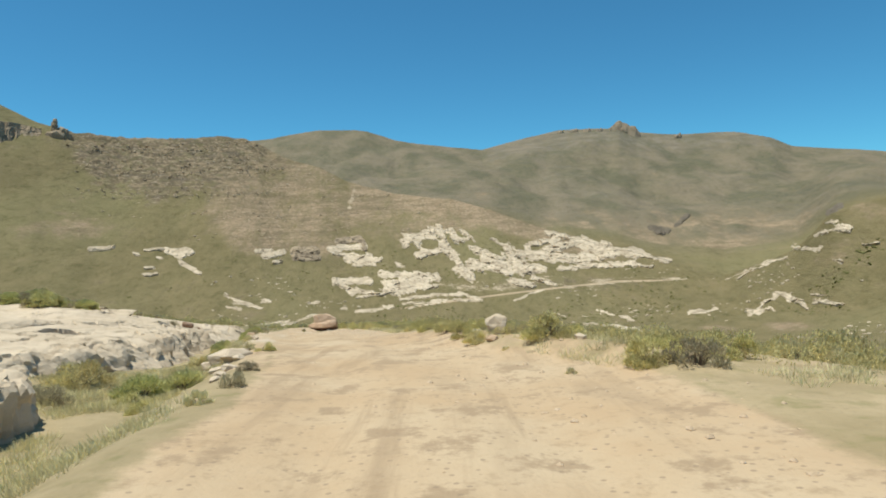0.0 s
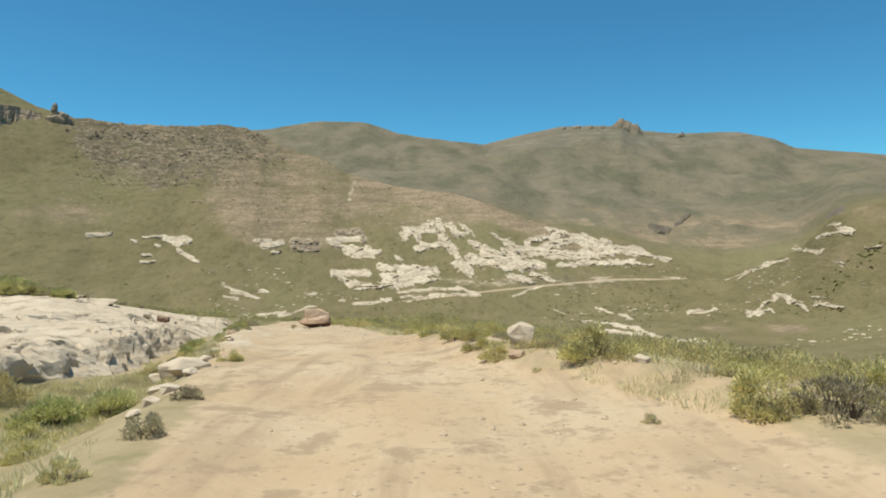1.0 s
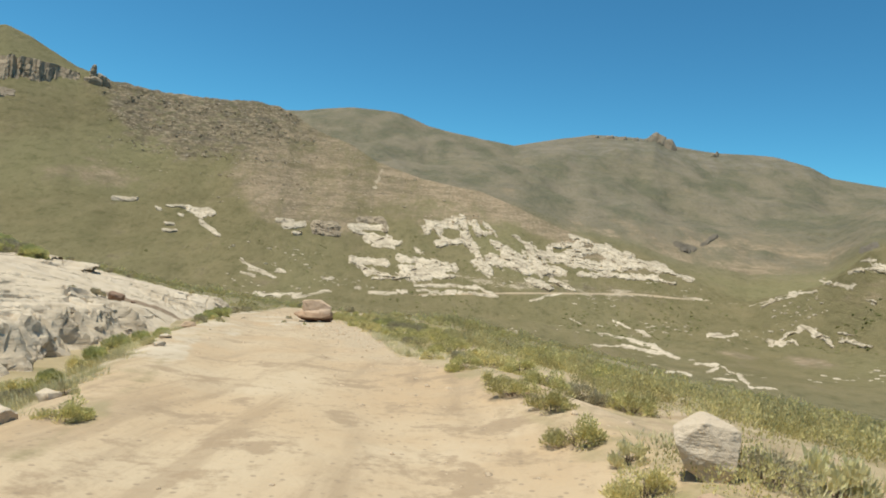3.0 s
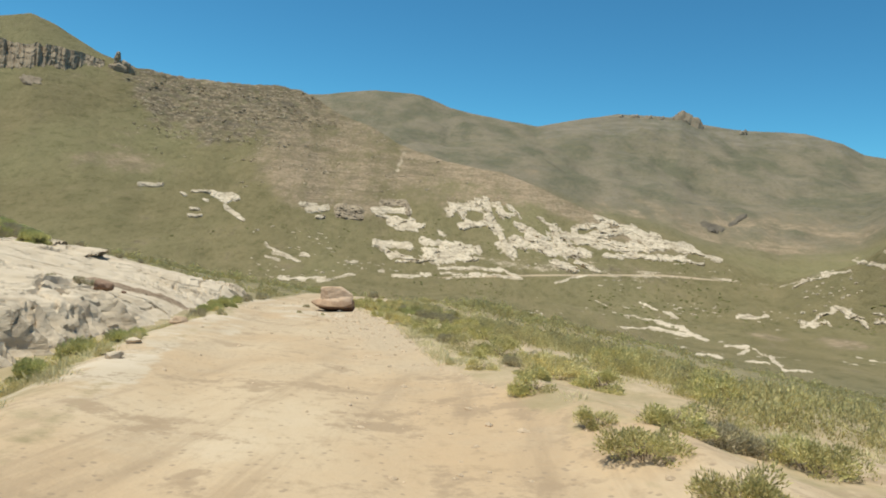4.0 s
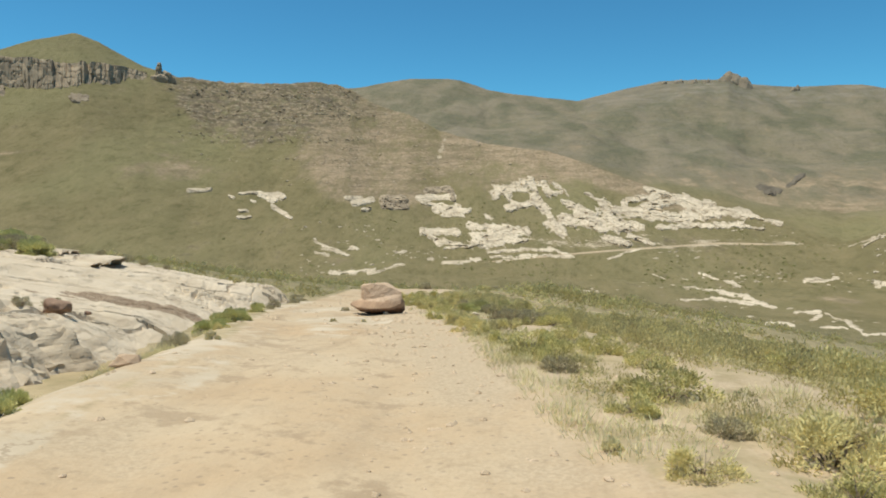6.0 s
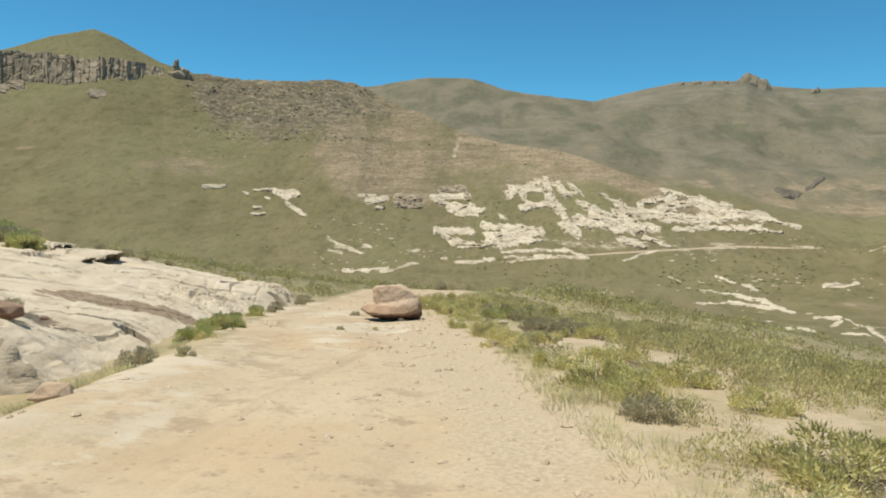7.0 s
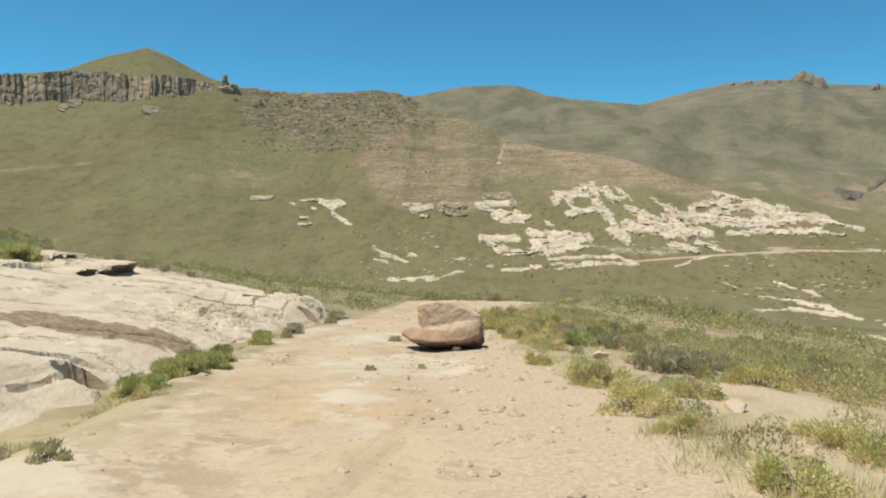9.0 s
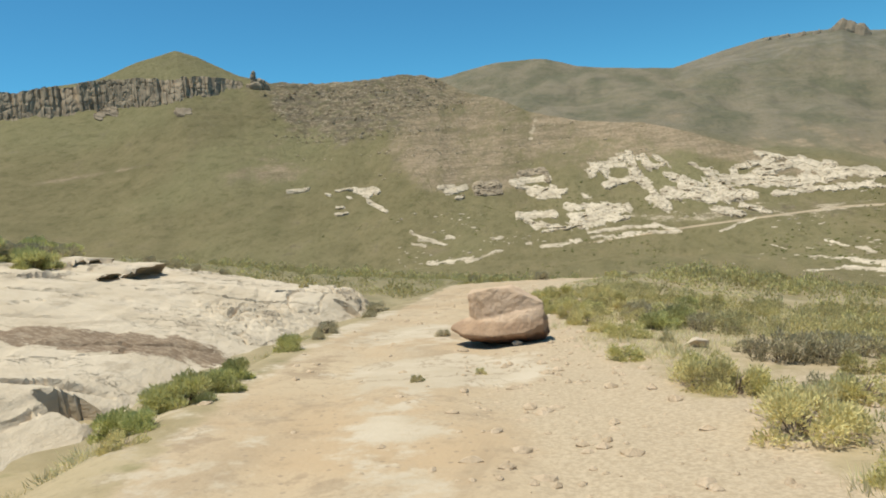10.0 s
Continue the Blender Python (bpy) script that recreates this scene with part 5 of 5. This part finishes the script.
BEHIND = [(2, -3.97, 35.6, 0.7), (3, -3.7, 33.1, 0.7), (3, -3.35, 33.6, 0.72), (2, -3.1, 32.9, 0.6), (3, -2.9, 38.4, 0.8), (0, -6.9, 39.1, 0.9), (0, -5.9, 36.3, 0.6), (1, -5.5, 36.5, 0.75), (0, -4.85, 33.7, 0.7),
          (0, -4.45, 32.3, 0.55), (4, -3.65, 31.2, 0.4), (4, -5.7, 29.3, 0.22), (0, -5.2, 35.0, 0.6), (1, -4.9, 36.0, 0.8), (0, -5.9, 38.0, 0.9), (1, -6.5, 40.5, 0.9), (0, -6.1, 42.0, 1.0), (0, -4.6, 38.5, 0.9), (1, -4.9, 40.3, 1.0)]
DITCH = [(1, -5.9, 10.5, 0.9), (2, -6.2, 11.0, 0.8), (2, -5.55, 9.0, 0.6), (0, -4.2, 8.7, 0.5), (0, -3.7, 7.9, 0.4), (3, -4.4, 9.4, 0.75), (3, -3.9, 9.7, 0.7), (2, -5.3, 8.8, 0.5), (2, -2.3, 7.0, 0.38), (0, -3.3, 12.0, 0.4), (2, -2.6, 8.55, 0.31), (4, -2.3, 6.0, 0.34),
         (2, -4.9, 13.8, 0.45), (0, -5.3, 13.9, 0.6), (4, -3.9, 13.0, 0.35), (4, -5.6, 18.6, 0.4), (3, -5.9, 19.2, 0.35), (4, -5.2, 17.2, 0.35)]
NOSE = [(3, -8.1, 27.15, 0.5), (3, -7.95, 27.3, 0.55), (3, -8.0, 27.85, 0.5), (3, -8.3, 28.6, 0.45), (3, -8.2, 26.7, 0.5), (3, -7.75, 26.5, 0.42), (0, -7.5, 26.0, 0.36), (2, -9.0, 29.3, 0.4), (3, -8.85, 30.75, 0.55), (2, -9.25, 32.75, 0.5), (2, -9.0, 31.9, 0.3),
        (4, -6.6, 23.9, 0.4), (2, -6.9, 23.4, 0.5), (2, -7.1, 23.9, 0.4), (2, -10.7, 38.6, 0.8), (2, -10.0, 36.4, 0.4), (2, -7.05, 32.45, 0.3), (4, -6.2, 28.6, 0.25),
        (2, -10.1, 24.4, 0.4), (2, -10.5, 24.0, 0.28), (2, -11.0, 26.2, 0.4), (2, -16.5, 46.5, 0.8), (4, -15.3, 43.2, 0.6)]
FOOT = [(0, -5.2, 14.6, 0.45), (3, -5.5, 15.3, 0.4), (0, -5.6, 16.2, 0.5), (3, -5.9, 17.0, 0.5), (0, -6.1, 17.8, 0.45), (3, -6.4, 18.6, 0.55), (0, -6.55, 19.4, 0.5), (3, -6.9, 20.4, 0.5), (4, -5.0, 13.8, 0.5), (0, -5.7, 14.9, 0.35)]
for k, x, y, s in FOOT + VERGE_START + VERGE_BEND + VERGE_END + BEHIND + DITCH + NOSE:
    place_bush(k, x, y, s)

pick = np.random.default_rng(12)
# more shrubs on the open slope and on the bench behind the slab
made = 0
while made < 80:
    y = pick.uniform(8, 46)
    d = pick.uniform(0.0, 1.0) ** 1.3 * 15 + 1.2
    x = float(curve(y, ROAD_X) + curve(y, ROAD_W)) + d
    if 26 < y < 32 and d < 3.2:
        continue
    place_bush(int(pick.choice([0, 0, 1, 1, 2, 4])), x, y, pick.uniform(0.4, 0.95))
    made += 1
for _ in range(40):
    t = pick.uniform(0, 1)
    x, y = -18.4 - 5.4 * t, 30.5 + 12.0 * t
    d = pick.uniform(0.0, 1.0) * 4.0
    place_bush(int(pick.choice([3, 2, 2])), x - d * 0.75, y + d * 0.55, pick.uniform(0.9, 1.5))
for _ in range(18):
    t = pick.uniform(0, 1)
    place_bush(int(pick.choice([3, 2, 3])), -24.0 + 4.5 * t + pick.uniform(-1, 0.5), 32.0 + 5.0 * t + pick.uniform(-1, 1.5), pick.uniform(0.8, 1.3))
for _ in range(16):
    place_bush(int(pick.choice([1, 2, 0])), pick.uniform(-13, -4), pick.uniform(54, 62), pick.uniform(0.6, 1.0))
for x, y in ((-23.7, 45.6), (-23.2, 45.9), (-20.9, 44.8), (-19.7, 45.0), (-22.0, 45.2)):
    place_bush(2, x, y, pick.uniform(0.5, 0.9))
for k, root in enumerate(KINDS):
    assert k in used


def scatter(name, label, category, xy, size, material, template, sink=0.0, squash=1.0, seed=1):
    """Many small things nobody could count, as one mesh of turned and scaled copies of a template (verts, faces)."""
    r = np.random.default_rng(seed)
    tv, tf = np.array(template[0], float), np.array(template[1])
    n = len(xy)
    z = land(xy[:, 0], xy[:, 1])
    turn = r.uniform(0, 6.283, n)
    c, sn = np.cos(turn), np.sin(turn)
    sc = size[:, None]
    vx = (tv[None, :, 0] * c[:, None] - tv[None, :, 1] * sn[:, None]) * sc * r.uniform(0.7, 1.3, n)[:, None] + xy[:, :1]
    vy = (tv[None, :, 0] * sn[:, None] + tv[None, :, 1] * c[:, None]) * sc + xy[:, 1:]
    vz = tv[None, :, 2] * sc * squash * r.uniform(0.7, 1.3, n)[:, None] + z[:, None] - sink * sc
    verts = np.stack([vx, vy, vz], -1).reshape(-1, 3)
    faces = (tf[None] + (np.arange(n) * len(tv))[:, None, None]).reshape(-1, tf.shape[1])
    return tagged(new(name, mesh_from(name, verts, faces, material, False)), label, category, kind="stuff")


def lump(seed, sub=1, rough=0.35):
    bm = bmesh.new()
    bmesh.ops.create_icosphere(bm, subdivisions=sub, radius=1)
    r = random.Random(seed)
    for v in bm.verts:
        v.co *= 1 + r.uniform(-rough, rough)
    verts, faces = [tuple(v.co) for v in bm.verts], [tuple(v.index for v in f.verts) for f in bm.faces]
    bm.free()
    return verts, faces


def tuft_template(seed, blades, radius, height, width):
    r = np.random.default_rng(seed)
    v, f = [], []
    for i in range(blades):
        a, d = r.uniform(0, 6.283), r.uniform(0, 1) ** 0.6 * radius
        lean = r.normal(0, 0.25, 2)
        h = height * r.uniform(0.5, 1.1) * (1 - 0.45 * d / radius)
        b = np.array([math.cos(a) * d, math.sin(a) * d, 0])
        t = b + np.array([lean[0] * h + 0.25 * b[0], lean[1] * h + 0.25 * b[1], h])
        q = r.uniform(0, 6.283)
        w = np.array([math.cos(q), math.sin(q), 0]) * width
        n = len(v)
        v += [tuple(b - w), tuple(b + w), tuple(t)]
        f.append((n, n + 1, n + 2))
    return v, f


def dome_template(seed, leaves, radius, height, leaf):
    """A low rounded shrub of small leaf blades."""
    r = np.random.default_rng(seed)
    v, f = [], []
    for i in range(leaves):
        a, h = r.uniform(0, 6.283), r.uniform(0.02, 1)
        ring = math.sqrt(max(0.0, 1 - h ** 2)) * r.uniform(0.75, 1.05) * radius * (1 + 0.25 * math.sin(2 * a + seed) + 0.15 * math.sin(5 * a))
        c = np.array([math.cos(a) * ring, math.sin(a) * ring, h * height * r.uniform(0.85, 1.1)])
        d = np.array([c[0] * 0.9, c[1] * 0.9, 0.35 + c[2]]) + r.normal(0, 0.22, 3)
        d /= np.linalg.norm(d)
        out = np.array([c[0] / radius, c[1] / radius, c[2] / height + 0.1])
        d = d + np.array([0, 0, 0.6]) - 0.5 * out
        w = np.cross(d, out + r.normal(0, 0.4, 3))
        w *= leaf * 0.42 / np.linalg.norm(w)
        d /= np.linalg.norm(d)
        n = len(v)
        v += [tuple(c - w - d * leaf * 0.5), tuple(c + w - d * leaf * 0.5), tuple(c + d * leaf)]
        f.append((n, n + 1, n + 2))
    return v, f


# scrub on the open slope to the valley
r = np.random.default_rng(31)
y = r.uniform(7, 48, 2600)
d = r.uniform(0, 1, 2600) ** 1.35 * 15 + 0.25
x = curve(y, ROAD_X) + curve(y, ROAD_W) + d
clump = fbm(x * 0.55, y * 0.55, 66, 3)
ok = (clump < -0.01 + 0.08 * smooth(d, 0.5, 3.0)) & ~((y > 26.5) & (y < 31.5) & (d < 3.0))
xy = np.stack([x, y], -1)[ok]
size = r.uniform(0.35, 0.85, len(xy)) * (0.55 + 0.45 * smooth(d[ok], 0.5, 4))
third = len(xy) // 3
scatter("scrub", "dense yellow-green scrub along the verge", "scrub", xy[:third], size[:third], LEAF, dome_template(15, 340, 0.5, 0.50, 0.038), seed=21)
scatter("scrub", "dense olive scrub along the verge", "scrub", xy[third:2 * third], size[third:2 * third], LEAF_MIX, dome_template(16, 340, 0.55, 0.46, 0.038), seed=22)
scatter("scrub", "dense half-dry scrub along the verge", "scrub", xy[2 * third:], size[2 * third:] * 0.8, LEAF_DRY, dome_template(17, 240, 0.5, 0.40, 0.036), seed=23)
y = r.uniform(8, 95, 8000)
d = r.uniform(0, 1, 8000) ** 1.2 * 70
x = curve(y, ROAD_X) + curve(y, ROAD_W) + d + 1.0
ok = ((d > 11.0) | (y > 44)) & (fbm(x * 0.16, y * 0.16, 67, 4) > r.uniform(-0.25, 0.2, 8000))
y2 = r.uniform(50, 84, 1500)
x2 = r.uniform(-30, 6, 1500)
ok2 = np.abs(x2 - curve(y2, ROAD_X)) > curve(y2, ROAD_W) + 0.5
xy = np.vstack([np.stack([x, y], -1)[ok], np.stack([x2, y2], -1)[ok2]])
xy = xy[r.permutation(len(xy))]
size = r.uniform(0.35, 1.0, len(xy)) ** 1.5 * 1.35
third = len(xy) // 3
scatter("scrub", "low yellow-green scrub covering the slope", "scrub", xy[:third], size[:third], LEAF, dome_template(5, 70, 0.5, 0.46, 0.075), seed=2)
scatter("scrub", "low olive scrub covering the slope", "scrub", xy[third:2 * third], size[third:2 * third] * 0.9, LEAF_MIX, dome_template(6, 70, 0.55, 0.42, 0.075), seed=3)
scatter("scrub", "low grey-brown half-dry scrub covering the slope", "scrub", xy[2 * third:], size[2 * third:] * 0.8, LEAF_DRY, dome_template(7, 64, 0.5, 0.40, 0.075), seed=13)
# grass in the ditch and along the verges
y = r.uniform(4, 34, 8000)
off = -(curve(y, ROAD_W) + r.uniform(0.0, 1, 8000) ** 0.8 * 3.8 + 0.45)
x = off + curve(y, ROAD_X)
ok = (x > slab_foot(y) - 0.1) & (fbm(x * 0.6, y * 0.4, 68, 3) > -0.07)
xy = np.stack([x, y], -1)[ok]
scatter("grass", "tufts of green and straw-coloured grass in the ditch", "grass", xy, r.uniform(0.4, 1.0, len(xy)), GRASS, tuft_template(8, 44, 0.20, 0.13, 0.006), seed=4)
y = r.uniform(6, 60, 4200)
x = curve(y, ROAD_X) + curve(y, ROAD_W) + r.uniform(0, 1, 4200) ** 1.5 * 9 - 0.2
ok = fbm(x * 0.5, y * 0.5, 69, 3) > 0.06
xy = np.stack([x, y], -1)[ok]
scatter("grass", "dry grass tufts between the shrubs on the verge", "grass", xy, r.uniform(0.5, 1.1, len(xy)), GRASS, tuft_template(9, 44, 0.20, 0.15, 0.005), seed=5)
# dark bushes and stones far down the valley and up the hills
a, e = r.uniform(-40, 36, 9000), r.uniform(-12.5, -1.0, 9000)
px, py, pz, rr = on_bearing(a, e)
ok = (rr > 95) & (rr < 700) & (fbm(px * 0.02, py * 0.02, 71, 3) > 0.08) & (r.uniform(0, 1, 9000) < smooth(a, -30, 5))
xy = np.stack([px, py], -1)[ok]
scatter("bushes", "small dark bushes dotted over the valley slopes", "bushes", xy, r.uniform(0.25, 1.0, len(xy)) ** 2 * 1.2, LEAF_HILL, lump(3), 0.1, 0.75, 6)
a, e = r.uniform(-31.5, 2, 12000), r.uniform(0.5, 8.9, 12000)
px, py, pz, rr = on_bearing(a, e)
band = np.sin(pz / 4.1 + 9 * fbm(a * 0.35, e * 0.25, 72, 3)) + r.normal(0, 0.6, 12000)
ok = (rr < 830) & (band > 0.3) & (r.uniform(0, 1, 12000) < 0.85 * smooth(e, 2.0, 6.0) * smooth(a, -31.5, -27) * (1 - smooth(a, -17, -11)) + 0.16 * smooth(a, -24, -17))
xy = np.stack([px, py], -1)[ok]
scatter("rubble", "grey-brown broken rock along the ledges of the hillside", "rubble", xy, r.uniform(0.35, 1.0, len(xy)) ** 2.4 * 2.1, RUBBLE, lump(4, 1, 0.3), 0.25, 0.5, 7)
a, e = r.uniform(-20, 36, 2600), r.uniform(-10, -2.5, 2600)
px, py, pz, rr = on_bearing(a, e)
ok = (rr > 110) & (rr < 700) & (fbm(px * 0.03, py * 0.03, 73, 4) > 0.12)
xy = np.stack([px, py], -1)[ok]
scatter("pale_stones", "pale sandstone blocks strewn over the valley slopes", "stones", xy, r.uniform(0.3, 1.0, len(xy)) ** 2.6 * 1.9, FAR_PALE, lump(5, 1, 0.3), 0.2, 0.5, 8)
# loose stones on the track
y = r.uniform(3, 50, 5200)
off = r.normal(0.5, 1.5, 5200)
x = curve(y, ROAD_X) + off
ok = (np.abs(off) < curve(y, ROAD_W) + 1.2) & ((off > 0.2) | (r.uniform(0, 1, 5200) < 0.2)) & (r.uniform(0, 1, 5200) < 0.25 + 0.75 * smooth(y, 16, 25)) & (np.hypot(x + 5.93, y - 31.65) > 0.8)
xy = np.stack([x, y], -1)[ok]
scatter("gravel", "loose pale and tan stones strewn over the track", "gravel", xy, r.uniform(0.2, 1.0, len(xy)) ** 3.5 * (0.042 + 0.025 * smooth(xy[:, 1], 22, 28)) + 0.010, GRAVEL, lump(6, 1, 0.3), 0.1, 0.6, 9)

# ---- single stones ----
STONES = [(1, 1.12, 11.5, 0.13), (3, 0.75, 10.85, 0.12), (2, -3.95, 11.9, 0.36), (4, -3.6, 11.2, 0.26), (5, -4.3, 12.0, 0.20), (1, -3.1, 8.9, 0.10), (0, -2.85, 8.0, 0.08), (2, -3.6, 10.2, 0.10), (4, -4.0, 12.9, 0.12), (1, -3.2, 9.6, 0.12), (5, -3.4, 10.7, 0.13),
          (3, -6.45, 21.6, 0.17), (5, -5.4, 18.2, 0.10), (1, -4.9, 16.9, 0.10), (3, -2.0, 25.4, 0.10), (2, -2.4, 25.0, 0.08), (1, -1.9, 30.3, 0.14), (0, -2.1, 27.2, 0.12), (5, -3.3, 30.9, 0.16), (4, 1.9, 9.3, 0.10)]
for i, x, y, size in STONES:
    place_rock(ROCKS[i], x, y, size, 0.3)
tall_stone = new("stone", ROCKS[5])
tall_stone.matrix_world = pose(0.88, 11.33, -0.03, 10, -14, 35) @ Matrix.Diagonal((0.18, 0.24, 0.32, 1))
tagged(tall_stone, "upright cream sandstone block among the verge shrubs", "rock")
place_rock(ROCKS[1], -5.62, 31.25, 0.07, 0.1, "small pale stone wedged under the boulder")
iron_rock = rock_mesh("ironstone_block", 143, IRON, (1.25, 0.9, 0.75), 18, 3, 0.09)
for x, y, size in ((-9.75, 24.75, 0.23), (-9.45, 25.1, 0.06)):
    ob = new("ironstone_block", iron_rock)
    ob.matrix_world = pose(x, y, support(x, y) + size * 0.22, -6, 4, 20) @ Matrix.Scale(size, 4)
    tagged(ob, "rusty brown ironstone block lying on the pale slab", "rock")


# ---- pinnacle and tor on the skyline ----
def skyline_rock(name, az, el0, el1, width, rng_m, seed, label, blocks_of, material=CLIFF):
    """Stacked blocks; elevations and width in degrees as seen from EYE."""
    x, y = EYE[0] + math.sin(radians(az)) * rng_m, EYE[1] + math.cos(radians(az)) * rng_m
    z0, z1 = EYE[2] + rng_m * math.tan(radians(el0)), EYE[2] + rng_m * math.tan(radians(el1))
    w = rng_m * math.tan(radians(width)) / 2
    bm = bmesh.new()
    rnd = random.Random(seed)
    for i, (wx, h0, h1, dx) in enumerate(blocks_of):
        me = rock_mesh("block", seed * 10 + i, material, (w * wx, w * wx * 0.8, (z1 - z0) * (h1 - h0) * 0.60), 60, 2, 0.08, 1.0)
        me.transform(Matrix.Translation((dx * w, 0, (z1 - z0) * (h0 + h1) / 2)))
        bm.from_mesh(me)
        bpy.data.meshes.remove(me)
    me = bpy.data.meshes.new(name)
    bm.to_mesh(me)
    bm.free()
    me.materials.append(material)
    ob = new(name, me)
    ob.matrix_world = pose(x, y, z0, 0, 0, -az)
    return tagged(ob, label, "rock")


skyline_rock("rock_pinnacle", -30.4, 8.6, 10.0, 1.5, 785, 21, "squat broken rock pinnacle on the ridge",
             ((0.9, -0.3, 0.42, 0.1), (0.40, 0.1, 0.62, -0.12), (0.34, 0.4, 0.86, -0.16), (0.26, 0.66, 1.0, -0.10), (0.42, 0.1, 0.56, 0.42), (0.3, 0.1, 0.50, 0.85), (0.4, -0.2, 0.3, 1.15), (0.4, -0.2, 0.3, -0.7)), PILLAR)
skyline_rock("rock_tor", 15.35, 8.1, 9.1, 2.2, 1862, 22, "rounded rock tor on the mountain skyline",
             ((0.62, -0.9, 0.98, 0.0), (0.7, -1.2, 0.80, 0.35), (0.9, -1.5, 0.50, 0.8), (0.3, -0.6, 0.70, -0.42)))
for az, el, wide_deg, seed in ((10.4, 8.62, 0.9, 31), (11.6, 8.70, 1.0, 32), (12.7, 8.66, 0.9, 33), (13.7, 8.62, 0.8, 34), (20.0, 7.75, 0.7, 35)):
    skyline_rock("crag", az, el - 0.5, el + 0.12, wide_deg, 1870, seed, "low broken rock rim on the mountain skyline", ((1.0, -0.5, 0.9, 0), (0.5, 0, 1.0, 0.4)))
